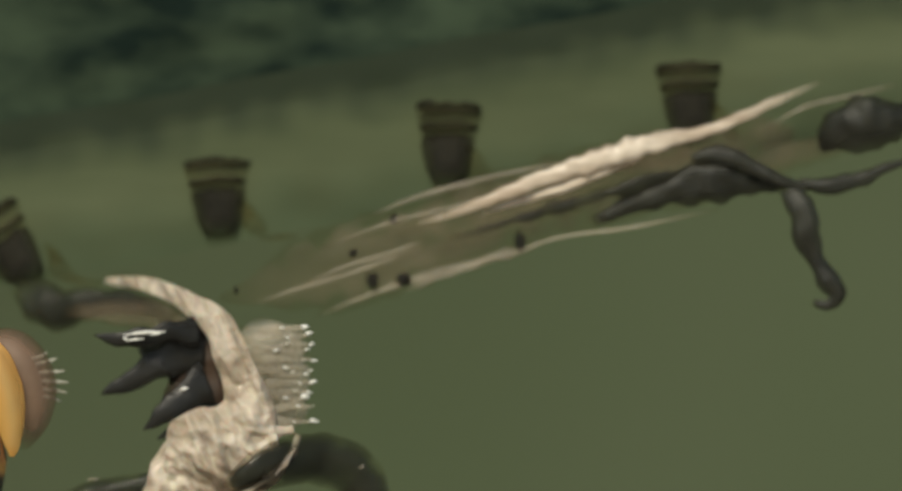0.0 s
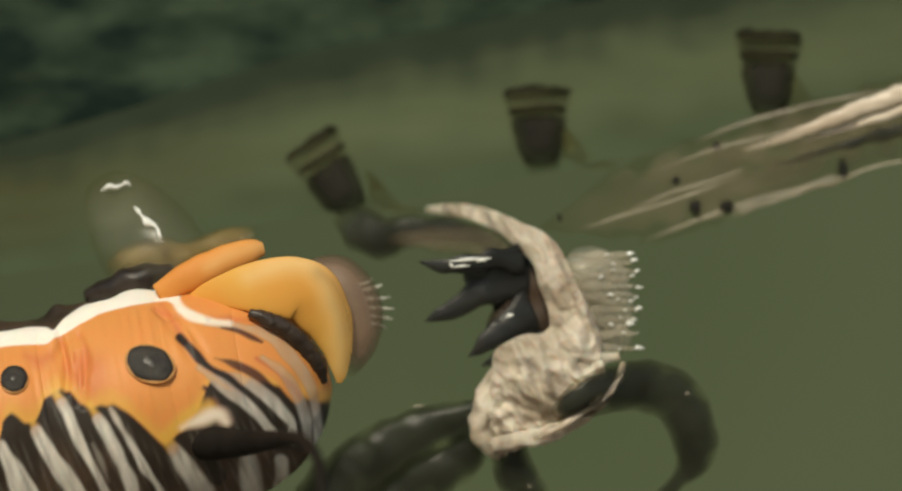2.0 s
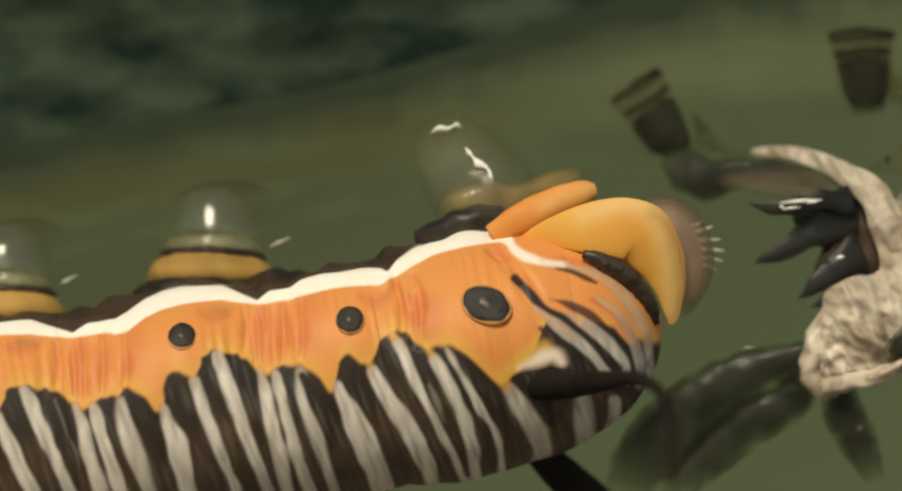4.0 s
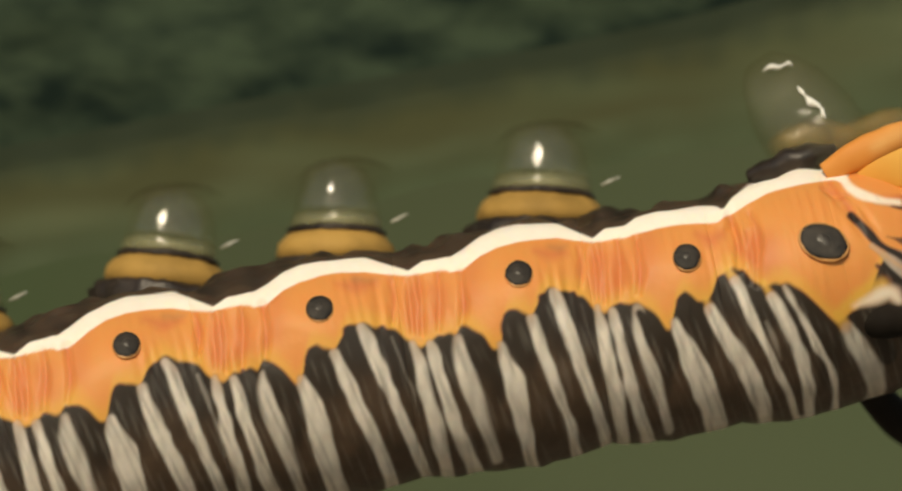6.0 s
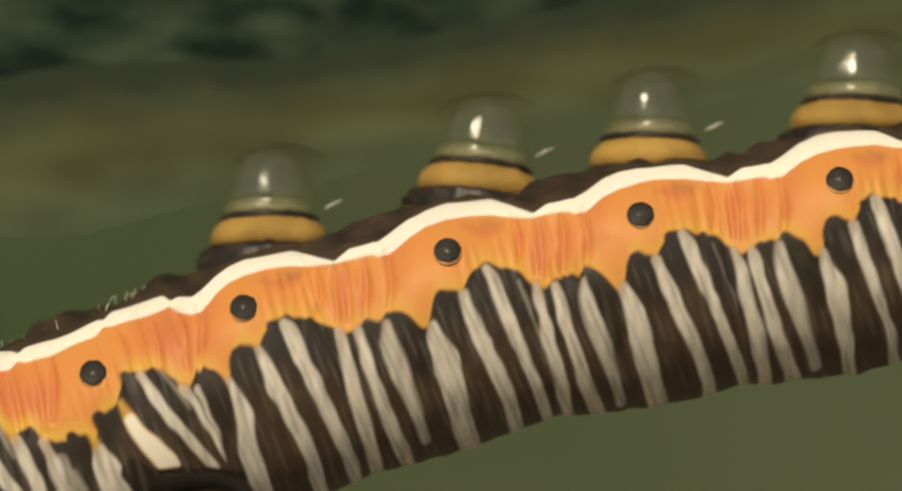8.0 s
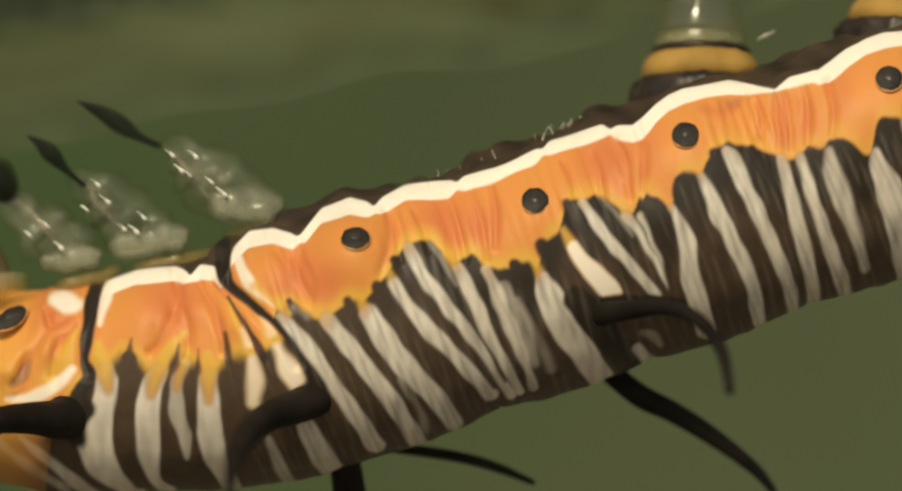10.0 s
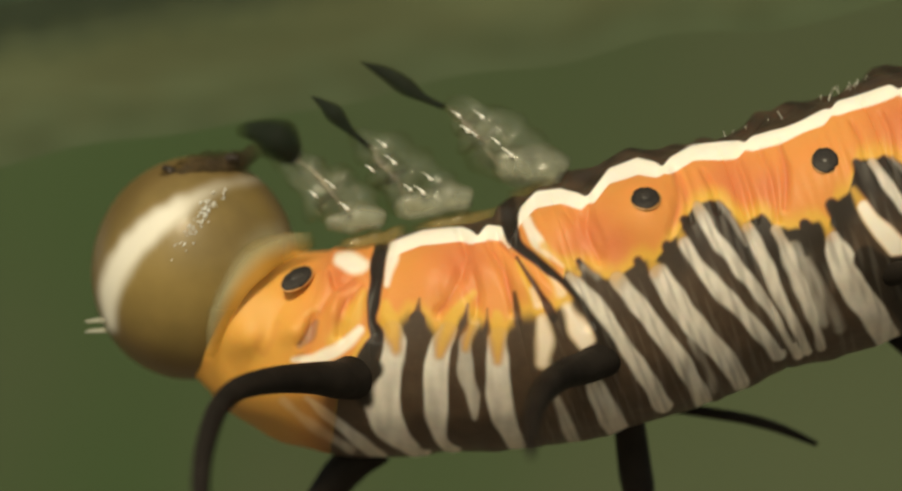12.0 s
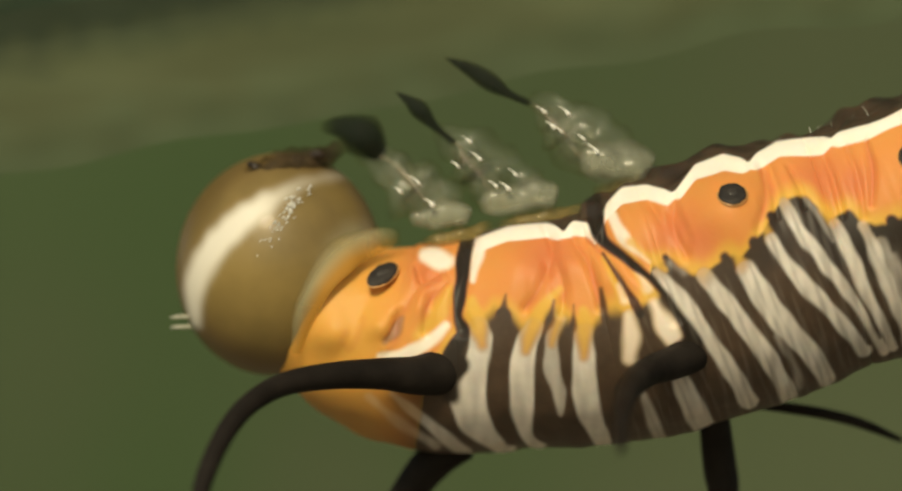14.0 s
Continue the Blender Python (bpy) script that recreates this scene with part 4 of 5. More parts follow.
def folds(U, A):
    """Fine cross folds of the skin, as a change of radius in drawing units."""
    out = np.zeros_like(U)
    bend = 7 * rough_field(U, A * 2.0, 90.0, 11)
    fade = np.clip(0.6 + 0.6 * rough_field(U * 0.6, A * 3.0, 80.0, 12), 0, 1.2)
    near = step(A, -15, 15) * (1 - step(A, 60, 85)) * fade
    for su, sv, left, _, right, _ in UNITS:
        for dx, w, h in ((-104 * left, 12, 5), (-50 * left, 34, -4), (150 * right, 30, 6), (186 * right, 9, 4), (222 * right, 14, 5)):
            out -= h * np.exp(-((U - su - dx + A * 0.25 + bend) / w) ** 2) * near
    for cu, w, h, tilt in ((-905, 14, 4, 0.5), (-812, 12, 4, -0.8), (-1120, 14, 6, 0.5), (-1068, 12, 5, 0.3),
                           (-640, 14, 16, 0.5), (-600, 10, 6, 0.2), (-430, 8, 4, -0.2), (-395, 8, 4, -0.2), (-365, 8, 4, -0.3), (-130, 8, 4, 0), (-165, 8, 3, 0), (1460, 9, 6, 0.2), (1690, 9, 7, -0.8), (1725, 8, 6, -0.9)):
        out -= h * np.exp(-((U - cu - A * tilt + bend) / w) ** 2) * near
    for c in CREASES[3:12]:
        out += 1.8 * rough_field(U, A * 0.4, 15.0, 17) * near * np.exp(-((U - c + 20) / 75) ** 2)
    lower = 1 - step(A, -30, 0)
    out += lower * (0.7 * np.sin((U + A * 0.8 + bend) / 7.5) + 1.6 * rough_field(U, A * 1.2, 40.0, 13))
    return out + 0.6 * rough_field(U, A * 3.0, 60.0, 14)


def caterpillar():
    root = tagged(new("caterpillar"), "striped caterpillar with orange flanks gripping the midrib upside down", "caterpillar")
    for k in range(len(CREASES) - 1):
        u0, u1 = CREASES[k], CREASES[k + 1]
        us = np.linspace(u0, u1, max(12, int((u1 - u0) / 3.0)))
        th = np.concatenate([np.linspace(-100, 112, 250, endpoint=False), np.linspace(112, 260, 40, endpoint=False)])
        th = np.where(th > 180, th - 360, th)
        U, A = np.meshgrid(us, th, indexing="ij")
        T = (U - u0) / (u1 - u0)
        R0 = spline(U, ax_np[:, 0], ax_np[:, 2])
        bulge = np.clip(np.sin(np.pi * np.clip(T, 0, 1)), 0, 1) ** 0.6
        amt = PINCH[k] * (1 - T) + PINCH[k + 1] * T
        C = spline(U, ax_np[:, 0], ax_np[:, 1])
        S = (spline(U + 2, ax_np[:, 0], ax_np[:, 1]) - spline(U - 2, ax_np[:, 0], ax_np[:, 1])) / 4
        S = np.clip(S, -0.9, 1.4)
        L = np.sqrt(1 + S ** 2)
        a = np.radians(A)
        Z = np.sin(a)
        top = np.interp(U + R0 * Z * S / L, cream_np[:, 0], cream_np[:, 1])
        R = R0 * (1 - amt + amt * bulge * 1.3)
        down = (C - R * Z / L) - np.interp(U + R * Z * S / L, cream_np[:, 0], cream_np[:, 1])
        R = R + folds(U, A) * (0.3 + 0.7 * bulge) * (0.15 + 0.85 * step(np.abs(down), 16, 34))
        ridge = 9 * np.exp(-(((C - R * Z / L) - top) / 15) ** 2) * step(U, -1000, -980) * (1 - step(U, 1600, 1640))
        crust = step(np.abs(A), 66, 78) * step(A, 0, 1) * step(U, -770, -740)
        R = R + np.where(Z > 0, ridge, 0) * step(np.cos(a), -0.2, 0.2) + crust * (-7 + 12 * (1 - step(U, -80, 60)) + (8 + 3 * (1 - step(U, -80, 60))) * rough_field(U, A * 2.5, 120.0, 15) + 5 * rough_field(U, A * 2.5, 46.0, 16))
        for bu, bv, w, h in BULGES:
            if u0 - 150 < bu < u1 + 150:
                R = R + h * np.exp(-((U + R * Z * S / L - bu) ** 2 + (C - R * Z / L - bv) ** 2) / w ** 2) * step(np.cos(a), -0.1, 0.1)
        if k < 4:
            for s in GROOVES:
                R = R - 9 * stroke(U + R0 * Z * S / L, C - R0 * Z / L, s, 13.0) * step(np.cos(a), -0.1, 0.1)
        for s in CREASE_MARKS:
            if u0 - 60 < s[0][0] < u1 + 60:
                near = s[0][0] < -600
                R = R - (12 if near else 9) * stroke(U + R0 * Z * S / L, C - R0 * Z / L, s, 15.0 if near else 10.0) * step(np.cos(a), -0.1, 0.1)
        up = R * Z
        PU, PV = U + up * (S / L), C - up / L
        PY = axis_depth(U) - R * np.cos(a) * K * 1000
        co = np.stack([PU * K, PY * 0.001, -PV * K], -1)
        ob = grid_mesh("body_segment", co, M_BODY, root, closed=True)
        pale, orange, cream, yellow, blush = pattern(PU, PV, A)
        col = np.stack([pale, orange, cream, yellow], -1).reshape(-1)
        ob.data.color_attributes.new("pattern", "FLOAT_COLOR", "POINT").data.foreach_set("color", col.astype(np.float32))
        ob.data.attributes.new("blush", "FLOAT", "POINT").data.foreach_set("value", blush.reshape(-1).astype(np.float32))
    # breathing spots
    for u, v, ru, rv, turn, more in SPOTS:
        p = at(u, v, skin_depth(u, v) + 0.02)
        cv, cr = float(spline(np.array([float(u)]), ax_np[:, 0], ax_np[:, 1])[0]), float(spline(np.array([float(u)]), ax_np[:, 0], ax_np[:, 2])[0])
        tip_back = math.asin(max(-0.8, min(0.8, (cv - v) / cr)))
        long = 1 / math.cos(tip_back)
        bm = bmesh.new()
        ball(bm, p, (ru * 1.06, 4, rv * 1.07 * long), turn, 28, 12, tilt=-math.degrees(tip_back))
        rim = part("spiracle", bm, M_RIM, root, "dark oval breathing spot with an ochre rim")
        bm = bmesh.new()
        ball(bm, p + Vector((0, -0.00003 * math.cos(tip_back), 0.00003 * math.sin(tip_back))), (ru * 0.97, 5, rv * 0.97 * long), turn, 28, 12, rough=0.08, freq=6000,
             tilt=-math.degrees(tip_back))
        part("spiracle_plate", bm, M_SPOT, rim)
        # the slit's lighter grey paints in the gloss at the spot's centre
        bm = bmesh.new()
        ball(bm, p + Vector((0, -0.00006 * math.cos(tip_back), 0.00006 * math.sin(tip_back))), (ru * 0.42, 4, rv * 0.38 * long), turn + 20, 20, 10, rough=0.2, freq=6000,
             tilt=-math.degrees(tip_back))
        part("spiracle_slit", bm, M_SLIT, rim, "slit of the breathing spot, greyed for its glint")
    # gripping legs on the underside
    for u, v, lean, w in ((1110, 322, 2, 1.06), (745, 388, 1, 0.98), (440, 434, 6, 1.02), (69, 527, 0, 0.98)):
        leg = new("proleg")
        leg.parent = root
        base = at(u, v + 48, 1.35)
        axis = Vector((math.sin(radians(lean)), 0.16, 1.0))
        for name, material, label, rows, squeeze in (
                ("foot_base", M_CRUST, "dark wrinkled base", ((-60, 118), (-34, 122), (-14, 124), (-4, 122), (3, 114), (8, 98)), 0.9),
                ("foot_band", M_YELLOW, "orange-yellow band", ((0, 94), (5, 103), (14, 108), (24, 108), (34, 104), (44, 96), (54, 84)), 0.9),
                ("foot_ring", M_CRUST, "", ((51, 84), (55, 90), (60, 90), (65, 82)), 0.9),
                ("foot_collar", M_COLLARVEIL, "translucent ochre collar", ((62, 83), (68, 84), (76, 83), (84, 81), (92, 79)), 0.9),
                ("foot_cone", M_CLEAR, "clear glassy foot", ((86, 79), (100, 78), (120, 74.5), (138, 70), (154, 64), (168, 54), (178, 40), (185, 22), (189, 4)), 0.9)):
            bm = bmesh.new()
            lathe(bm, base, axis, [(h, r * w) for h, r in rows], 48, squeeze, wobble=0.16 if name == "foot_base" else 0.04)
            ob = part(name, bm, material, leg, label)
            if name == "foot_cone":
                thin_out(ob, len(rows), 48, 0.5, (0, 0.2))
            if name == "foot_collar":
                thin_out(ob, len(rows), 48, 0.4, (0, 0.6))
        # a glint at the foot's right, modelled as a short pale stroke
        bm = bmesh.new()
        tube(bm, [(u + 100 * w, v - 28, 0.6, 1.5), (u + 114 * w, v - 35, 0.5, 3), (u + 132 * w, v - 43, 0.6, 1.2)], 12, 8, rough=0.5)
        part("side_glint", bm, M_PALEHAIR, leg, "pale glint beside the foot")
        bm = bmesh.new()
        tube(bm, [(u - 75 * w, v - 100, 2.5, 1.5), (u - 45 * w, v - 128, 2.45, 4), (u + 10 * w, v - 140, 2.4, 5), (u + 60 * w, v - 138, 2.4, 4), (u + 100 * w, v - 124, 2.5, 1.5)], 30, 10, rough=0.5)
        thin_out(part("foot_crochet", bm, M_CUFFDARK, leg, "dark rim of hooks on the midrib"), 30, 10, 0.9, (0.25, 0.25))
    # short clear hairs along the top of the front segments
    bm = bmesh.new()
    r = random.Random(5)
    for k in range(34):
        u = r.choice((r.gauss(-180, 30), r.gauss(-265, 25), r.uniform(-560, -80)))
        v = float(np.interp(u, cream_np[:, 0], cream_np[:, 1])) - r.uniform(22, 32)
        a, n = r.uniform(-0.9, 0.9), r.uniform(6, 15)
        tube(bm, [(u, v + 4, r.uniform(-1.2, 0.2), 0.9), (u + n * math.sin(a) * 0.6, v - n * 0.6, -0.6, 0.8), (u + n * math.sin(a), v - n, -0.5, 0.4)], 5, 5)
    tagged(part("hair", bm, M_PALEHAIR, root, "short clear hairs"), kind="stuff")
    tail(root)
    head_and_legs(root)


def tail(root):
    bm = bmesh.new()
    tube(bm, [(1655, 293, -1.2, 14), (1721, 270, -1.5, 30), (1801, 262, -1.7, 50), (1863, 270, -1.6, 56), (1900, 315, -1.4, 46),
              (1919, 365, -1.2, 29), (1924, 411, -1, 14), (1922, 431, -0.9, 4)], 64, 40, flat=0.24, rough=0.05, freq=1500)
    ob = part("tail_shield", bm, M_SHIELD, root, "smooth yellow-orange tail shield")
    pts = np.array([v.co[:] for v in ob.data.vertices])
    PU, PV = pts[:, 0] / K, -pts[:, 2] / K
    give(ob, "pale_edge", 0.75 * stroke(PU, PV, [(1765, 245, 8), (1830, 222, 14), (1880, 230, 14), (1906, 275, 14), (1925, 340, 14), (1925, 405, 12)], 26.0))
    give(ob, "thin", 0.8 * stroke(PU, PV, [(1890, 236, 2), (1918, 262, 8), (1938, 310, 14), (1946, 365, 16), (1938, 425, 12)], 26.0))
    bm = bmesh.new()
    tube(bm, [(1868, 240, -0.2, 28), (1918, 252, -0.3, 46), (1950, 300, -0.4, 48), (1948, 358, -0.4, 42), (1926, 410, -0.3, 24)], 36, 24)
    tip = thin_out(part("tail_tip", bm, M_TIP, root, "brownish translucent tail tip"), 36, 24, 0.6, (0, 0.2))
    for u, v, du, dv in ((1972, 270, 26, -12), (1980, 285, 32, -4), (1985, 300, 34, 2), (1986, 314, 30, 6), (1983, 326, 22, 10), (1964, 262, 16, -14)):
        bm = bmesh.new()
        tube(bm, [(u - 14, v, 0.1, 4), (u + du * 0.5, v + dv * 0.5, 0, 3), (u + du, v + dv, 0, 1)], 8, 8)
        part("bristle", bm, M_PALEHAIR, tip)
    bm = bmesh.new()
    tube(bm, [(1766, 307, -1.85, 7), (1801, 319, -1.85, 13), (1846, 347, -1.65, 15), (1882, 393, -1.25, 15), (1895, 428, -0.95, 8)], 70, 16, rough=0.25)
    part("tail_patch", bm, M_CRUST, root, "rough black patch")
    # clasping legs at the tail
    bm = bmesh.new()
    tube(bm, [(1605, 275, -1.2, 18), (1660, 244, -1.25, 27), (1720, 217, -1.15, 27), (1766, 200, -1, 22), (1789, 195, -0.9, 12)], 48, 24, flat=0.6, rough=0.05, freq=2500)
    ob = part("clasper", bm, M_CLASPER, root, "orange clasping leg")
    pts = np.array([v.co[:] for v in ob.data.vertices])
    give(ob, "pale_edge", 0.6 * stroke(pts[:, 0] / K, -pts[:, 2] / K, [(1690, 230, 6), (1740, 205, 9), (1785, 190, 10)], 16.0))
    bm = bmesh.new()
    tube(bm, [(1587, 255, 0.6, 24), (1658, 209, 0.8, 26), (1720, 178, 0.9, 20), (1771, 165, 1, 10)], 36, 20, rough=0.12, freq=2500)
    thin_out(part("clasper", bm, M_OLIVE, root, "olive translucent far clasping leg"), 36, 20, 0.8, (0, 0.25))
    bm = bmesh.new()
    tube(bm, [(1644, 249, 0, 80), (1598, 209, 0.2, 92), (1557, 153, 0.5, 84), (1521, 107, 0.8, 64), (1500, 76, 1, 34)], 40, 32, flat=0.7, rough=0.06, freq=2500)
    foot = thin_out(part("clasper_foot", bm, M_VEIL, root, "clear glassy foot"), 40, 32, 0.7, (0, 0.3))
    bm = bmesh.new()
    tube(bm, [(1699, 219, 0.4, 6), (1649, 209, 0.3, 26), (1598, 209, 0.3, 36), (1547, 219, 0.3, 30), (1511, 232, 0.4, 10)], 36, 20, flat=0.7, rough=0.2, freq=2000)
    thin_out(part("foot_collar", bm, M_OLIVE, foot, "olive translucent collar"), 36, 20, 0.9, (0.3, 0.3))
    # glints along the foot's edge, laid on as rough white strokes
    bm = bmesh.new()
    tube(bm, [(1500, 94, 0, 1), (1515, 85, 0, 4), (1529, 86, 0, 3), (1545, 79, 0, 4), (1553, 84, 0, 1)], 40, 10, rough=1.0, freq=5000)
    tube(bm, [(1560, 120, -0.3, 1), (1567, 128, -0.3, 4), (1574, 137, -0.4, 2), (1584, 148, -0.4, 6), (1599, 156, -0.5, 5), (1605, 170, -0.6, 4), (1609, 178, -0.6, 1)], 50, 10, rough=1.0, freq=5000)
    part("foot_glint", bm, M_GLINT, foot, "creases painted white as glints")
    bm = bmesh.new()
    tube(bm, [(1476, 280, 0, 14), (1527, 265, -0.2, 26), (1578, 249, -0.3, 28), (1629, 234, -0.2, 12)], 36, 18, rough=0.25, freq=2500)
    part("clasper_base", bm, M_CRUST, root, "dark wrinkled base")
    # soft filaments of the tail
    for rows in ([(1642, 522, -1.3, 20), (1682, 531, -2.25, 32), (1741, 533, -3.0, 25), (1801, 526, -4.2, 18), (1852, 520, -5.6, 13), (1888, 540, -7.0, 10), (1902, 592, -8.4, 9), (1906, 690, -9.6, 5)],
                 [(1672, 638, 0.3, 24), (1746, 711, 1, 34), (1810, 758, 1.6, 27), (1873, 816, 2, 16), (1914, 877, 2, 8)]):
        bm = bmesh.new()
        tube(bm, rows, 48, 18)
        part("tentacle", bm, M_TENT, root, "soft black filament")


def head_and_legs(root):
    head = new("head")
    head.parent = root
    c = at(-1337, 973, 1.5)
    bm = bmesh.new()
    ball(bm, c, (182, 178, 200), 12, 144, 96)
    cap = part("head_capsule", bm, M_HEAD, head, "glossy amber head capsule with a white band")
    pts = np.array([v.co[:] for v in cap.data.vertices])
    PU, PV = pts[:, 0] / K, -pts[:, 2] / K
    band = stroke(PU, PV, [(-1483, 1077, 10), (-1483, 1016, 20), (-1455, 955, 24), (-1409, 904, 24), (-1358, 868, 18), (-1297, 834, 11), (-1235, 816, 7), (-1174, 812, 4)], 13.0)
    band = band * (1 - 0.7 * step(PU, -1390, -1280))
    band = np.where(pts[:, 1] < c.y + 0.0002, band, 0)
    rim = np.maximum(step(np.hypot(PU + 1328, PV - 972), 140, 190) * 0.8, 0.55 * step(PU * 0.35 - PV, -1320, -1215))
    cheek = 0.5 * stroke(PU, PV, [(-1244, 985, 6), (-1223, 950, 16), (-1195, 926, 20)], 34.0)
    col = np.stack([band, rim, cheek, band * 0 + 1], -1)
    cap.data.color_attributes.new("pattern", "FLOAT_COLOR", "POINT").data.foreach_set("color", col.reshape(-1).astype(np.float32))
    for u, v, size in ((-1396, 822, 11), (-1372, 806, 13), (-1412, 846, 8), (-1342, 800, 10), (-1300, 790, 9), (-1268, 778, 8)):
        bm = bmesh.new()
        ball(bm, at(u, v, 0.6), (size * 1.3, size, size), 20, 16, 12, rough=0.7, freq=5000)
        part("crumb", bm, M_CRUST, head, "small dark crumb at the mouth")
    bm = bmesh.new()
    tube(bm, [(-1403, 834, 0.7, 8), (-1367, 814, 0.5, 24), (-1316, 798, 0.55, 28), (-1266, 785, 0.8, 22), (-1210, 760, 1.3, 12)], 60, 18, flat=0.6, rough=0.4, freq=4000)
    thin_out(part("mouth_lip", bm, M_MOUTH, head, "dark brown lip"), 60, 18, 0.8, (0.25, 0.2))
    bm = bmesh.new()
    tube(bm, [(-1262, 729, 1.4, 8), (-1215, 732, 1.3, 26), (-1183, 748, 1.2, 40), (-1160, 776, 1.2, 20), (-1152, 791, 1.2, 5)], 30, 18, rough=0.15, freq=2500)
    thin_out(part("mandible", bm, M_CLAW, head, "black mandible"), 30, 18, 0.8, (0.2, 0.2))
    for y in (552, 570):
        bm = bmesh.new()
        tube(bm, [(-1790.5 + 300, 514.5 + y, 0.9, 3), (-1790.5 + 278, 514.5 + y, 0.8, 3), (-1790.5 + 262, 514.5 + y + 2, 0.8, 1)], 8, 8)
        part("bristle", bm, M_PALEHAIR, head)
    bm = bmesh.new()
    tube(bm, [(-1120, 922, 0.1, 12), (-1172, 934, -0.05, 26), (-1222, 958, -0.42, 32), (-1262, 1004, -0.62, 28), (-1290, 1066, -0.55, 20), (-1304, 1130, -0.3, 8)], 60, 32, flat=0.12, rough=0.08, freq=2000)
    ob = part("neck_collar", bm, M_NECK, head, "pale greenish neck collar")
    across = np.cos(2 * np.pi * np.arange(32) / 32)[None] + np.zeros((60, 1))
    along = np.linspace(0, 1, 60)[:, None]
    give(ob, "thin", np.maximum(np.maximum(1 - (across + 1) / 0.9, 1 - along / 0.35), (along - 0.6) / 0.4))
    give(ob, "warm", (across + 0.35) / 0.9)
    # glints beside the band, painted as crumpled white specks
    bm = bmesh.new()
    r = random.Random(9)
    for k in range(70):
        x, y = r.gauss(0, 1), r.gauss(0, 1)
        u, v = (-1306 + x * 6 + y * 9, 866 - y * 10 + x * 4) if k < 26 else (-1326 + x * 19 + y * 6, 896 - x * 25 + y * 7)
        up = math.hypot((u + 1328) / 185, (v - 972) / 200)
        if up < 0.9:
            d = 1.5 - math.sqrt(1 - up * up) * 178 * K * 1000 - 0.01
            n = r.uniform(0.8, 3.4)
            tube(bm, [(u - n, v + n * r.uniform(0.2, 1.3), d, 0.4), (u, v, d - 0.01, r.uniform(0.8, 1.7) * (2.0 if k < 26 else 1.1)), (u + n, v - n * r.uniform(0.2, 1.3), d, 0.4)], 5, 6)
    tagged(part("head_glint", bm, M_GLINT, head, "white specks painted as glints"), kind="stuff")
    # glassy walking legs with dark claws
    for coxa, joints, claw, glints in (
            ((-1046, 890, 0.2, 50, 26, 4), [(-1056, 885, 0.6, 30), (-1092, 837, 0.9, 34), (-1121, 810, 1.1, 22), (-1154, 786, 1.4, 12)], None, ((-40, -60), (-72, -44), (-16, -22))),
            ((-907, 859, 0, 64, 30, 8), [(-939, 858, 0.4, 34), (-985, 812, 0.8, 36), (-998, 783, 1, 24), (-1025, 757, 1.3, 8)],
             [(-1021, 760, 0.5, 5), (-1055, 732, 0.5, 7), (-1085, 700, 0.5, 17), (-1106, 682, 0.6, 9), (-1129, 667, 0.7, 1)], ((-21, -19), (-44, -24), (-90, -102), (-72, -72), (-110, -58), (-8, -44))),
            ((-737, 798, -0.2, 60, 38, -6), [(-774, 794, 0.3, 34), (-829, 747, 0.7, 36), (-847, 722, 0.9, 24), (-885, 689, 1.3, 7)],
             [(-888, 689, 0.5, 6), (-926, 672, 0.5, 8), (-959, 651, 0.6, 17), (-995, 628, 0.7, 13), (-1042, 606, 0.8, 1)], ((-36, -24), (-98, -58), (-112, -66), (-86, -90), (-60, -46), (-128, -92)))):
        u, v, y, ru, rv, turn = coxa
        bm = bmesh.new()
        g = math.tan(radians(turn))
        tube(bm, [(u + x * ru, v - x * ru * g - dv, y + 0.1 * x, r * rv) for x, dv, r in ((-1.15, -4, 0.35), (-0.8, 0, 0.8), (-0.2, 2, 0.95), (0.4, 4, 1.0), (0.85, 3, 0.85), (1.05, 0, 0.5))], 36, 24, flat=0.8, rough=0.42, freq=2000)
        leg = thin_out(part("walking_leg", bm, M_COXA, root, "pale glassy walking leg"), 36, 24, 0.75, (0.2, 0.08))
        for k, (a, b) in enumerate(zip(joints, joints[1:])):
            bm = bmesh.new()
            (u0, v0, y0, r0), (u1, v1, y1, r1) = a, b
            tube(bm, [(u0 + 6, v0 + 4, y0, r0 * 1.0), (u0 * 0.7 + u1 * 0.3 + 3, v0 * 0.7 + v1 * 0.3, y0, r0 * 1.25), (u0 * 0.3 + u1 * 0.7, v0 * 0.3 + v1 * 0.7, y1, r1 * 1.4), (u1 - 6, v1 - 4, y1, r1)], 28, 20, flat=0.6, rough=0.5, freq=1700)
            thin_out(part("leg_joint", bm, M_GLASSLEG, leg, "clear glassy joint"), 28, 20, 0.95, (0.3, 0.35), 0.3)
        bm = bmesh.new()
        tube(bm, [(u + ru * 0.7, v + 10, y + 0.5, 20), (u, v - 25, y + 0.6, 44), (u - 60, v - 62, y + 0.8, 52), (u - 110, v - 98, y + 1, 36), (u - 150, v - 125, y + 1.2, 10)], 40, 24, flat=0.5, rough=0.7, freq=2000)
        thin_out(part("leg_membrane", bm, M_MEMBRANE, leg, "grey-green translucent membrane"), 40, 24, 0.9, (0.25, 0.35), 0.35)
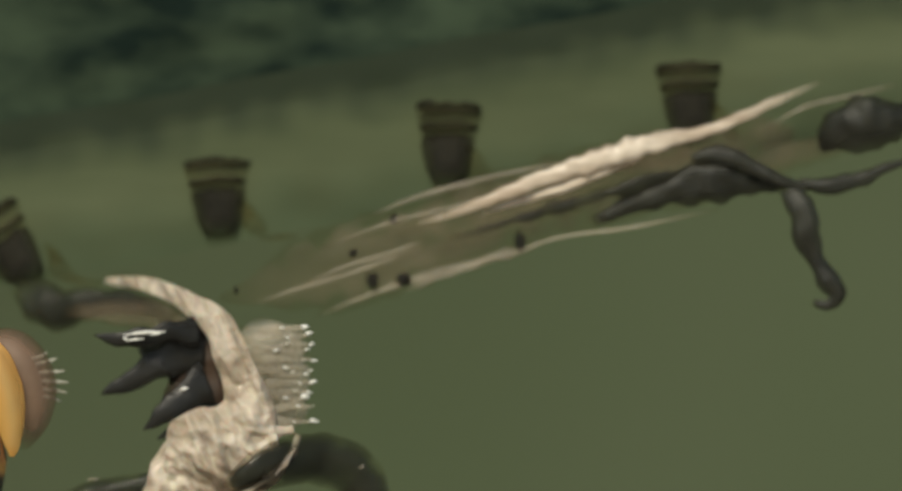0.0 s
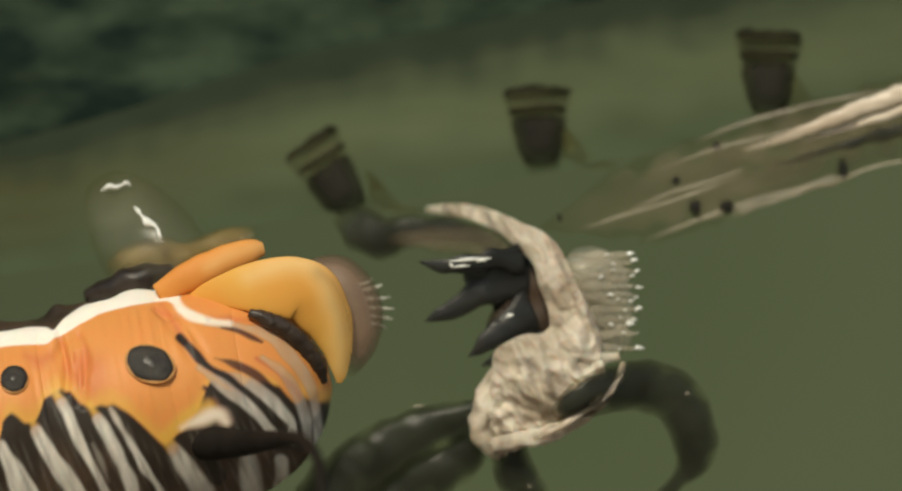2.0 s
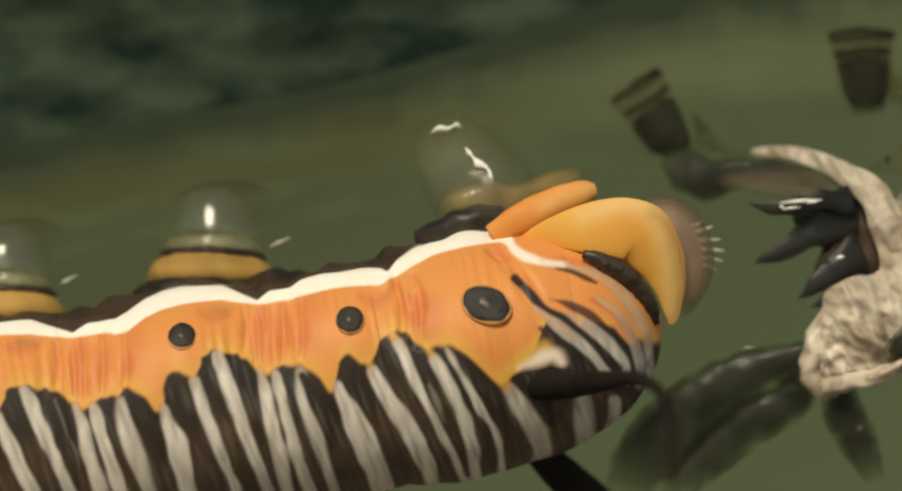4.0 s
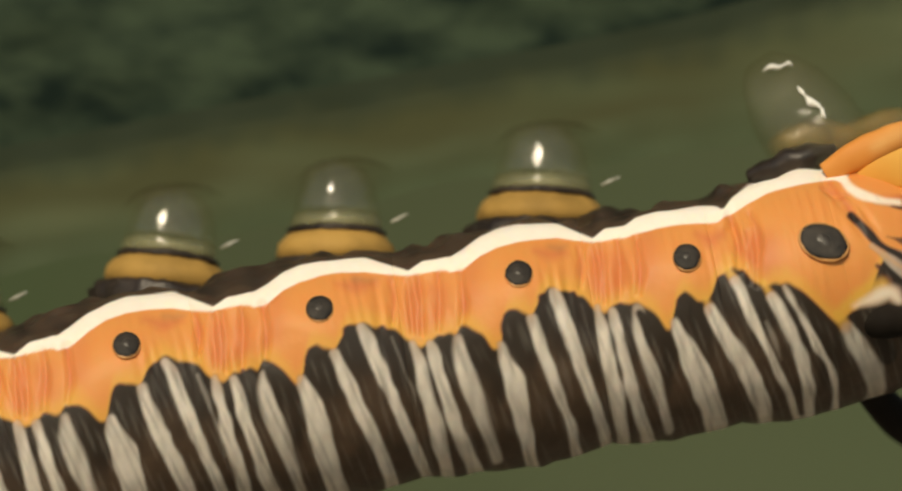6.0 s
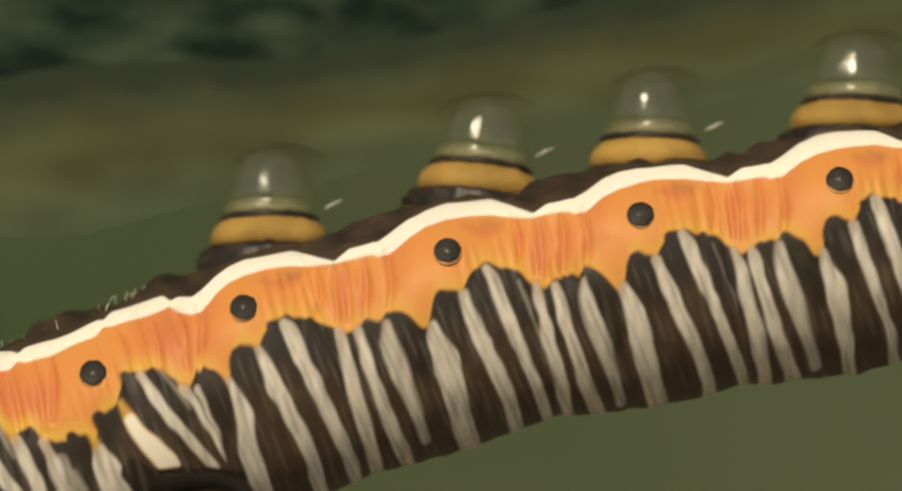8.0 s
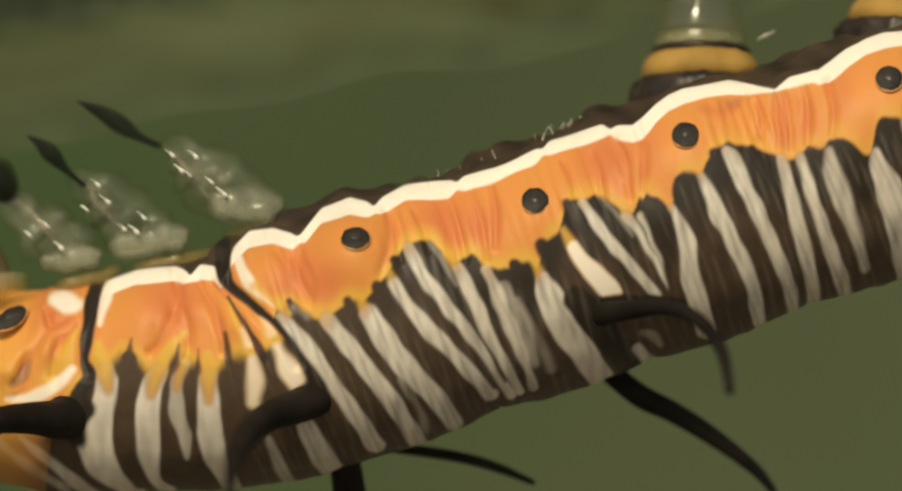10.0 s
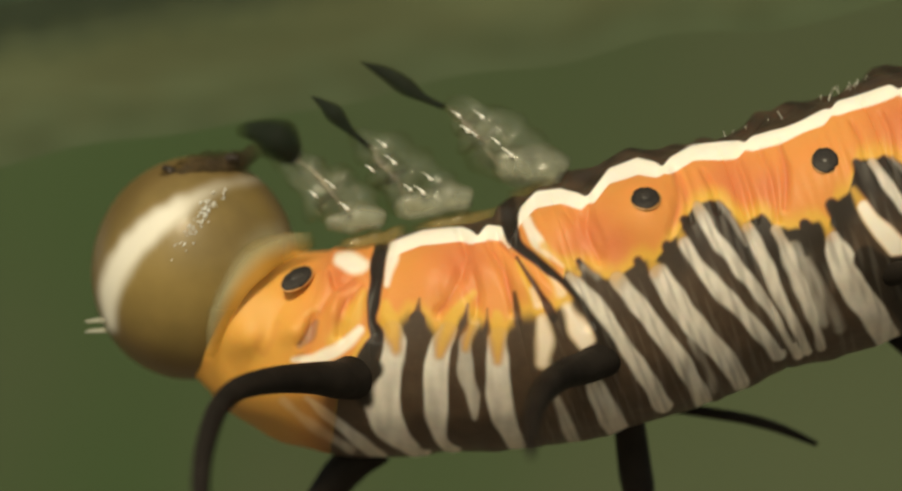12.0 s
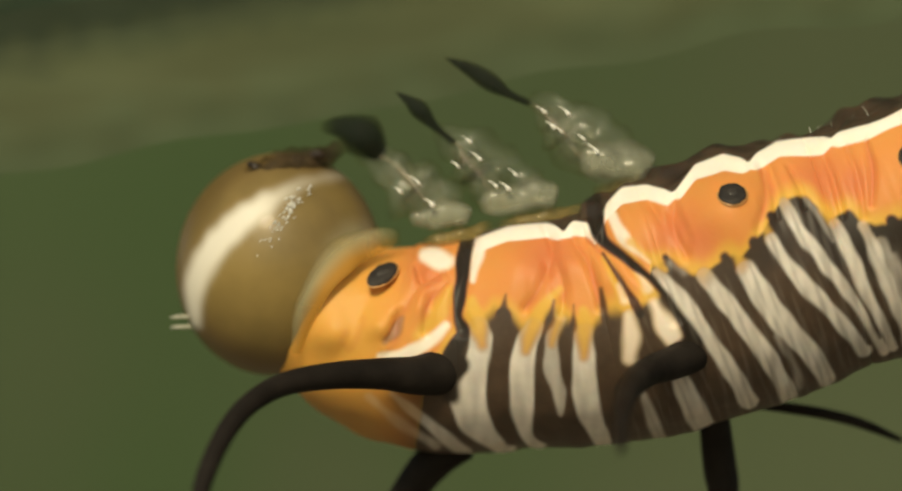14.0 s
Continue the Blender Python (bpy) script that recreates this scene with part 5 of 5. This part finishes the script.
        for side in (-1, 1):
            bm = bmesh.new()
            tube(bm, [(x + side * r * 0.6, z + side * r * 0.75, d - 0.3, (1, 4, 3, 1)[k]) for k, (x, z, d, r) in enumerate(joints)], 30, 10, rough=0.9, freq=3500)
            thin_out(part("leg_rim", bm, M_SOFTFOLD, leg, "thin pale edge"), 30, 10, 0.7, (0.2, 0.2))
        # each glint on the glassy leg is a small white streak of geometry
        bm = bmesh.new()
        for k, (x, z) in enumerate(glints):
            n = (1.0, 0.7, 0.85)[k % 3]
            tube(bm, [(u + x - 17 * n, v + z - 13 * n, y - 0.4, 0.6), (u + x - 7 * n, v + z - 7 * n, y - 0.45, 1.3), (u + x, v + z, y - 0.5, 3.6 * n), (u + x + 4, v + z + 3, y - 0.45, 1)], 16, 8, rough=0.9, freq=6000)
        part("leg_glint", bm, M_GLINT, leg, "creases painted white as glints")
        if claw:
            bm = bmesh.new()
            tube(bm, claw, 30, 14, flat=0.6)
            thin_out(part("claw", bm, M_CLAW, leg, "dark curved claw"), 30, 14, 0.75, (0.05, 0.1))
        bm = bmesh.new()
        tube(bm, [(u - ru * 0.7, v + 44, y + 0.2, 5), (u - ru * 0.1, v + 42, y + 0.2, 14), (u + ru * 0.6, v + 36, y + 0.2, 20), (u + ru * 1.3, v + 24, y + 0.3, 16), (u + ru * 1.8, v + 10, y + 0.4, 6)], 36, 18, rough=0.4, freq=2500)
        thin_out(part("leg_base", bm, M_OLIVE, leg, "translucent ochre leg base"), 36, 18, 0.85, (0.3, 0.3))
    # soft filaments
    for rows in ([(-150, 986, -1.6, 30), (-86, 978, -3.0, 19), (-6, 970, -4.2, 14), (48, 992, -5.4, 12), (84, 1042, -6.4, 11), (96, 1110, -7.2, 8)],
                 [(-91, 1090, 0.8, 20), (-39, 1131, 1, 21), (23, 1162, 1.2, 19), (96, 1208, 1.4, 16), (169, 1265, 1.6, 11), (210, 1316, 1.6, 5)],
                 [(-570, 1094, -1.6, 22), (-602, 1122, -2.2, 34), (-640, 1142, -2.8, 30), (-692, 1160, -3.8, 25), (-728, 1190, -5.6, 20), (-742, 1232, -7.6, 14), (-746, 1282, -9.4, 6)],
                 [(-1000, 1303, 1.2, 18), (-1057, 1324, 1.6, 34), (-1103, 1376, 1.8, 30), (-1155, 1448, 2, 18)],
                 [(-568, 1209, 0.3, 26), (-553, 1323, 1, 30), (-545, 1374, 1.2, 28), (-539, 1457, 1.4, 14)],
                 [(-487, 1223, 1, 8), (-425, 1230, 1.2, 10), (-353, 1242, 1.3, 10), (-291, 1260, 1.4, 9), (-227, 1287, 1.5, 5)]):
        bm = bmesh.new()
        tube(bm, rows, 48, 18)
        part("tentacle", bm, M_TENT, root, "soft black filament")
    # the long front filament, which swings
    bu, bv, by = -1046, 1172, -1
    rows = [(-996, 1146, -0.2, 34), (-1036, 1158, -0.92, 44), (-1086, 1167, -1.5, 35), (-1151, 1164, -1.95, 28), (-1232, 1166, -2.6, 24), (-1312, 1178, -3.4, 21), (-1365, 1204, -4.2, 19),
            (-1403, 1242, -5.0, 18), (-1435, 1300, -5.8, 17), (-1456, 1368, -6.6, 15), (-1466, 1470, -7.4, 9)]
    bm = bmesh.new()
    tube(bm, [(u - bu, v - bv, y - by, r) for u, v, y, r in rows], 64, 20)
    ob = part("tentacle", bm, M_TENT, root, "long soft black filament")
    ob.location = at(bu, bv, by)
    MOVING.append((ob, at(bu, bv, by)))


MOVING = []
caterpillar()


# ---- shed skin ----
def shed_skin():
    root = tagged(new("shed_skin"), "crumpled dry shed caterpillar skin stuck along the midrib", "shed skin")

    def stained(ob, amount):
        """Brown patches on the dry skin."""
        p = np.array([q.co[:] for q in ob.data.vertices]) / K
        u, v = p[:, 0], -p[:, 2]
        f = amount * stroke(u, v, [(2248, 388, 6), (2290, 424, 18), (2312, 468, 20), (2280, 496, 12)], 18.0)
        f = np.maximum(f, amount * stroke(u, v, [(2345, 458, 16), (2392, 440, 14)], 14.0))
        f = np.maximum(f, 0.9 * stroke(u, v, [(2238, 392, 3), (2242, 412, 3)], 5.0))
        f = np.maximum(f, 0.5 * step(v, 330, 430) * np.clip(rough_field(u, v, 40.0, 52) + 0.1, 0, 1) + 0.3 * np.clip(rough_field(u, v, 24.0, 53) - 0.2, 0, 1))
        give(ob, "stain", f * (0.8 + 0.4 * rough_field(u, v, 30.0, 51)))
        return ob

    def strand(name, material, label, rows, n=40, sides=16, flat=1.0, rough=0.0, freq=9000, edge=0.0, ends=(0.1, 0.1), under=None, patchy=0.0):
        bm = bmesh.new()
        tube(bm, rows, n, sides, flat, rough, freq)
        ob = part(name, bm, material, under or root, label)
        return thin_out(ob, n, sides, edge, ends, patchy) if edge else ob

    crest = strand("crest", M_DRY, "tan limp sheet of dry skin", [(2075, 124, 2.4, 5), (2145, 128, 1.6, 13), (2202, 147, 1.0, 17), (2250, 176, 0.5, 23), (2288, 206, 0.2, 28), (2304, 250, 0, 31),
                                                                  (2322, 295, 0, 33), (2334, 335, 0, 44), (2326, 375, 0, 70), (2294, 420, 0, 98), (2258, 468, 0.1, 88), (2218, 515, 0.2, 52), (2194, 556, 0.3, 16)],
                   260, 60, 0.32, 0.14, 1700)
    for v in crest.data.vertices:
        q = v.co / K
        v.co.y += 0.00020 * noise.noise(Vector((q.x / 26 + q.z / 60, q.z / 70 - q.x / 110, 0.3))) + 0.00012 * noise.noise(Vector((q.x / 12 + q.z / 28, q.z / 34, 1.7)))
        low = step(-q.z, 330, 430)
        lump = 1 - 2 * abs(noise.noise(Vector((q.x / 30, q.z / 30, 4.1)))) + 0.6 - 1.2 * abs(noise.noise(Vector((q.x / 14, q.z / 14, 7.3))))
        v.co.y -= 0.00016 * (0.2 + 0.8 * low) * lump
    stained(crest, 0.8)
    # folds that lie over the sheet
    for k, rows in enumerate((
            [(2168, 452, 0.1, 6), (2198, 416, 0, 13), (2238, 388, -0.1, 15), (2282, 368, -0.1, 12), (2310, 340, 0, 4)],
            [(2206, 424, 0.1, 8), (2184, 456, -0.1, 17), (2170, 500, -0.1, 20), (2180, 540, 0, 16), (2204, 566, 0.3, 6)],
            [(2268, 410, -0.1, 6), (2312, 412, -0.2, 15), (2360, 398, -0.1, 16), (2416, 384, 0, 8)],
            [(2192, 540, -0.1, 12), (2250, 530, -0.4, 13), (2310, 512, -0.5, 14), (2364, 478, -0.4, 13), (2410, 430, -0.2, 9), (2424, 396, 0, 4)])):
        ob = strand("skin_fold", M_DRY, "tan crumpled fold of skin", rows, 120, 36, 0.6, 0.55, 2900, under=crest)
        stained(ob, 0.3)
    strand("dark_fold", M_HUSKCLEAR, "dark translucent fold", [(2305, 483, -1, 6), (2340, 458, -1.05, 16), (2376, 434, -0.95, 18), (2412, 412, -0.7, 8)], 30, 16, 0.3, 0.3, 2500, 0.8, (0.2, 0.2), crest)
    strand("pale_rim", M_GLOSS, "white shining rim", [(2265, 530, -0.6, 4), (2303, 513, -0.8, 8), (2346, 487, -0.8, 4), (2392, 455, -0.7, 6), (2423, 413, -0.5, 3)], 60, 12, 0.8, 0.8, 3000, 0.3, (0.2, 0.2), crest)
    strand("film", M_FILM, "thin olive-brown web", [(2002, 179, 1.6, 8), (2057, 177, 1.4, 20), (2159, 182, 1.2, 30), (2223, 204, 1, 34), (2258, 228, 0.9, 20)], 40, 18, 0.3, 0.3, 2500, 0.9, (0.3, 0.1))
    # flat black spines on a dark web behind the crest
    strand("web", M_WEB, "dark brown web of skin", [(2237, 193, 0.9, 12), (2239, 238, 0.8, 46), (2247, 300, 0.8, 62), (2252, 356, 0.8, 62), (2237, 402, 0.8, 30)], 40, 24, 0.3, 0.25, 2500, 0.5, (0.1, 0.1))
    for rows in ([(2061, 218, 0.2, 1), (2104, 224, 0.1, 12), (2155, 222, 0.1, 16), (2196, 216, 0.2, 22), (2247, 213, 0.4, 28)],
                 [(2072, 325, 0.5, 1), (2119, 302, 0.5, 16), (2160, 279, 0.5, 24), (2186, 259, 0.6, 40), (2257, 259, 0.7, 48)],
                 [(2149, 387, 0.2, 1), (2177, 366, 0.2, 17), (2211, 335, 0.3, 32), (2267, 315, 0.5, 48)],
                 [(2173, 403, 0.4, 1), (2216, 381, 0.4, 16), (2267, 351, 0.5, 28)]):
        strand("spine", M_SPINE, "flat black jagged spine", rows, 48, 20, 0.2, 0.55, 2400, 0.35, (0.05, 0))
    # highlights on the first and third spines, modelled as white slivers
    bm = bmesh.new()
    for x0, y0, x1, y1, w in ((914, 430, 988, 424, 3.5), (918, 441, 950, 437, 3.0), (914, 434, 922, 441, 3.5), (960, 430, 980, 428, 3), (1013, 528, 1028, 524, 3.5)):
        tube(bm, [(x0 + 1202, y0 - 212, -0.12, 1.2), ((x0 + x1) / 2 + 1202, (y0 + y1) / 2 - 213, -0.16, w), (x1 + 1202, y1 - 212, -0.12, 1.2)], 12, 8, rough=0.4, freq=4000)
    part("white_bit", bm, M_GLINT, root, "white glint on the black spine")
    for x, z, n in ((2061, 474, 11), (2258, 616, 5), (2536, 452, 4)):
        bm = bmesh.new()
        tube(bm, [(x - n, z + 3, 0.1, 1), (x - n * 0.3, z - 2, 0.05, 2.2), (x + n * 0.4, z, 0.05, 1.6), (x + n, z - 4, 0.1, 0.8)], 20, 10, flat=0.5, rough=0.9, freq=3500)
        part("white_bit", bm, M_SOFTFOLD, root, "white shred of dry skin")
    # clear ribbed skin behind the crest: glints on each rib are white shapes
    flange = strand("flange", M_FLANGE, "thin clear ribbed skin", [(2352, 190, 1.0, 14), (2362, 236, 0.8, 62), (2374, 310, 0.8, 64), (2384, 388, 0.8, 50)], 60, 30, 0.2, 0.25, 2600, 0.5, (0.25, 0.1))
    r = random.Random(12)
    for k, (v, out) in enumerate(((207, 2436), (219, 2443), (236, 2448), (247, 2440), (261, 2451), (277, 2446), (287, 2438), (303, 2450), (319, 2444), (331, 2436), (346, 2449), (371, 2452))):
        d = 4 * math.sin(k * 2.3)
        strand("rib", M_SOFTFOLD, "thin pale rib", [(2322 + 0.1 * v - 20, v + 2 * d, 0.3, 3), (2370, v - d, 0.2, 9 + 3 * math.sin(k * 1.9)), (2408, v + 0.5 * d, 0.2, 7), (out, v, 0.2, 4)], 30, 12, 0.6, 0.8, 2600, 0.5, (0.2, 0.05), flange)
        for far, size in ((0, r.uniform(0.6, 1.3)), (r.uniform(14, 55), r.uniform(0.3, 0.8))):
            bm = bmesh.new()
            n, z = 7 * size, v + r.uniform(-4, 4)
            tube(bm, [(out - far - n, z + r.uniform(-3, 3), 0.12, 1), (out - far - n * 0.3, z, 0.08, 3.3 * size), (out - far + n * 0.5, z + r.uniform(-3, 3), 0.1, 2.2 * size), (out - far + n, z, 0.12, 0.8)], 14, 10, rough=0.9, freq=4000)
            part("rib_glint", bm, M_GLINT, flange, "white glint on a rib")
    # dark limp filaments of the old skin
    for rows in ([(2301, 491, -0.6, 14), (2356, 456, -0.7, 36), (2440, 437, 0.2, 46), (2512, 458, 0.6, 48), (2548, 514, 0.7, 44), (2549, 565, 0.8, 36), (2523, 606, 0.9, 16), (2483, 647, 1, 12), (2452, 698, 1, 8)],
                 [(2185, 493, 0.3, 28), (2114, 502, 0.4, 36), (2033, 535, 0.5, 46), (1951, 591, 0.6, 58), (1880, 670, 0.7, 58), (1839, 738, 0.7, 34)],
                 [(2165, 539, 0.6, 32), (2125, 575, 0.7, 42), (2053, 616, 0.8, 44), (1982, 674, 0.9, 42), (1921, 739, 0.9, 20)],
                 [(2216, 534, 0.4, 30), (2229, 585, 0.5, 36), (2257, 636, 0.6, 36), (2288, 708, 0.7, 20)]):
        strand("old_tentacle", M_HUSKCLEAR, "dark limp empty filament", rows, 70, 24, 0.5, 0.12, 2600, 0.75, (0.06, 0.3), None, 0.3)
    # film drawn out along the midrib
    strand("film", M_FILM, "thin brown skin film", [(2280, 156, 1.6, 4), (2371, 134, 2, 40), (2484, 103, 2.2, 74), (2587, 66, 2.2, 76), (2710, 25, 2.2, 76), (2844, -18, 2.2, 72),
                                                    (2999, -54, 2.2, 70), (3154, -85, 2.4, 62), (3310, -137, 2.8, 60), (3498, -184, 3.2, 40), (3644, -226, 3.4, 12)], 120, 40, 0.3, 0.25, 2200, 0.95, (0.4, 0.05), None, 0.55)
    strand("fold", M_GLOSS, "pale shiny fold", [(2629, 23, 1.1, 2), (2710, -1, 1, 8), (2792, -33, 0.9, 14), (2874, -66, 0.9, 17), (2956, -91, 0.9, 23), (3017, -112, 0.9, 23), (3089, -130, 1, 15),
                                                (3171, -151, 1.2, 12), (3254, -189, 1.5, 9), (3357, -234, 1.8, 2)], 140, 20, 0.5, 0.35, 3500, 0.75, (0.2, 0.2))
    strand("fold", M_GLOSS, "pale shiny fold", [(2731, 9, 1.2, 2), (2813, -18, 1.1, 6), (2894, -43, 1, 9), (2976, -73, 1, 6), (3038, -93, 1.1, 2)], 60, 14, 0.6, 0.3, 5000, 0.5, (0.2, 0.2))
    strand("fold", M_SOFTFOLD, "thin pale fold", [(2546, 9, 1.4, 2), (2629, -25, 1.2, 6), (2721, -51, 1.2, 7), (2813, -72, 1.2, 5), (2905, -89, 1.2, 2)], 50, 12, 0.6, 0.25, 5000, 0.85, (0.2, 0.2))
    strand("fold", M_SOFTFOLD, "thin pale fold", [(2434, 128, 1.3, 2), (2506, 97, 1.2, 4), (2588, 72, 1.2, 3), (2649, 49, 1.2, 2)], 40, 12, 0.6, 0.25, 5000, 0.85, (0.2, 0.2))
    strand("fold", M_SOFTFOLD, "thin pale fold", [(2454, 185, 1.5, 3), (2567, 141, 1.5, 6), (2680, 105, 1.4, 9), (2792, 79, 1.4, 5), (2885, 46, 1.4, 4), (3018, 27, 1.4, 4), (3172, -5, 1.5, 2)], 80, 12, 0.6, 0.35, 5000, 0.85, (0.2, 0.2))
    strand("fold", M_SOFTFOLD, "thin pale fold", [(3255, -147, 1.9, 2), (3327, -188, 1.9, 4), (3410, -208, 2, 4), (3493, -229, 2.2, 2)], 40, 12, 0.6, 0.25, 5000, 0.85, (0.2, 0.2))
    strand("fold", M_SOFTFOLD, "thin pale fold", [(2341, 165, 1.5, 2), (2424, 136, 1.4, 4), (2526, 105, 1.3, 5), (2649, 59, 1.3, 3)], 60, 12, 0.6, 0.5, 4000, 0.9, (0.3, 0.3))
    strand("fold", M_SOFTFOLD, "thin pale fold", [(2464, 64, 1.5, 2), (2588, 18, 1.3, 4), (2731, -18, 1.2, 4), (2843, -59, 1.2, 2)], 60, 12, 0.6, 0.5, 4000, 0.9, (0.3, 0.3))
    strand("fold", M_SOFTFOLD, "lumpy pale lower fold", [(2608, 141, 1.3, 3), (2669, 117, 1.3, 9), (2721, 101, 1.3, 6), (2772, 80, 1.3, 10), (2843, 66, 1.3, 4)], 60, 14, 0.6, 0.9, 3000, 0.8, (0.2, 0.2))
    strand("dark_fold", M_HUSKCLEAR, "dark translucent fold", [(2690, 49, 1.2, 3), (2813, 13, 1.1, 10), (2925, -18, 1.1, 14), (3048, -57, 1.1, 12), (3140, -79, 1.2, 5)], 60, 14, 0.4, 0.5, 2500, 0.9, (0.3, 0.2), None, 0.5)
    for rows in ([(2946, 18, 1.4, 8), (3038, -23, 1.3, 22), (3120, -49, 1.3, 36), (3181, -54, 1.3, 38), (3233, -51, 1.4, 20), (3289, -47, 1.4, 10)],
                 [(3119, -94, 1.1, 6), (3171, -102, 1.1, 18), (3232, -79, 1.1, 14), (3283, -53, 1.1, 12), (3335, -43, 1.2, 8)],
                 [(3289, -48, 1.2, 14), (3319, -2, 1.1, 26), (3326, 44, 1.1, 26), (3344, 85, 1.1, 16), (3365, 120, 1.1, 20), (3380, 148, 1.1, 18), (3365, 166, 1.1, 10), (3336, 161, 1.1, 5)],
                 [(3309, -51, 1.3, 8), (3365, -46, 1.2, 16), (3427, -59, 1.3, 15), (3479, -81, 1.4, 8), (3572, -110, 1.6, 4)],
                 [(3352, -108, 1.6, 5), (3381, -139, 1.4, 40), (3427, -156, 1.3, 48), (3479, -166, 1.4, 40), (3531, -182, 1.6, 10)]):
        strand("old_leg", M_OLDLEG, "dark shrivelled leg skin", rows, 50, 20, 0.5, 0.35, 2600, 0.5, (0.05, 0.05))
    for u, v, y, ru, rv in ((2593, 13, 1, 10, 10), (2521, 74, 1, 9, 8), (2312, 139, 0.8, 7, 8), (2555, 123, 1, 12, 17), (2611, 121, 1, 12, 14), (2818, 54, 1, 11, 22)):
        strand("wart", M_WART, "small dark wart", [(u - ru * 0.3, v - rv, y + 0.4, ru * 0.5), (u, v, y + 0.35, ru), (u + ru * 0.2, v + rv, y + 0.4, ru * 0.6)], 14, 16, 0.15, 0.8, 3000, 0.9, (0.3, 0.3))
    # empty gripping legs still clinging to the midrib
    for top, foot in (((1860, 5, 2.9), (1935, 110, 2.4)), ((2273, -92, 2.9), (2279, 27, 2.4)), ((2690, -194, 2.9), (2688, -65, 2.4)), ((3119, -265, 2.9), (3125, -147, 2.4))):
        a, b = at(*foot), at(*top)
        long = (b - a).length / K
        husk = new("proleg_husk")
        husk.parent = root
        bm = bmesh.new()
        lathe(bm, a, b - a, [(-long * 0.14, 26), (-long * 0.08, 29), (0, 33), (long * 0.08, 37), (long * 0.15, 40), (long * 0.25, 43), (long * 0.35, 46), (long * 0.42, 49), (long * 0.5, 48), (long * 0.54, 40)], 32, 0.5, wobble=0.08)
        thin_out(part("husk_wall", bm, M_HUSKWALL, husk, "dark empty leg husk"), 10, 32, 0.55, (0.38, 0))
        bm = bmesh.new()
        u, v = a.x / K, -a.z / K
        tube(bm, [(u + 32, v - 55, 2.5, 4), (u + 46, v - 34, 2.5, 12), (u + 60, v - 6, 2.5, 17), (u + 92, v + 14, 2.6, 10), (u + 140, v + 18, 2.6, 4)], 30, 16, 0.3, 0.3, 2500)
        thin_out(part("husk_web", bm, M_HUSKVEIL, husk, "thin olive web"), 30, 16, 0.9, (0.25, 0.3))
        bm = bmesh.new()
        lathe(bm, a, b - a, [(long * 0.5, 46), (long * 0.62, 50), (long * 0.8, 55), (long * 0.92, 58)], 32, 0.7, wobble=0.04)
        part("husk_cuff", bm, M_CUFF, husk, "olive translucent cuff")
        for f, r in ((0.68, 53), (0.95, 60)):
            bm = bmesh.new()
            lathe(bm, a, b - a, [(long * f - 3, r - 4), (long * f - 2, r), (long * f + 1, r), (long * f + 2.5, r - 4)], 32, 0.5, wobble=0.05)
            part("husk_rim", bm, M_HUSKWALL, husk)
    strand("old_tentacle", M_HUSKCLEAR, "dark limp empty filament", [(1920, 131, 2.3, 20), (1961, 162, 2, 42), (2002, 177, 1.9, 36), (2054, 162, 1.9, 26), (2126, 162, 1.6, 20), (2207, 187, 1, 12)], 40, 18, 0.5, 0.3, 2500, 0.85, (0.2, 0.2))


shed_skin()


def motions():
    """The long front filament swings slowly outwards."""
    for ob, p in MOVING:
        walk(ob, [(t, Matrix.Translation(p) @ pose(0, 0, 0, 0, 0, a)) for t, a in ((0, 26), (9.5, 26), (11.0, 26), (12.0, 18), (12.8, 9), (13.5, 0), (14.0, 0))])


motions()
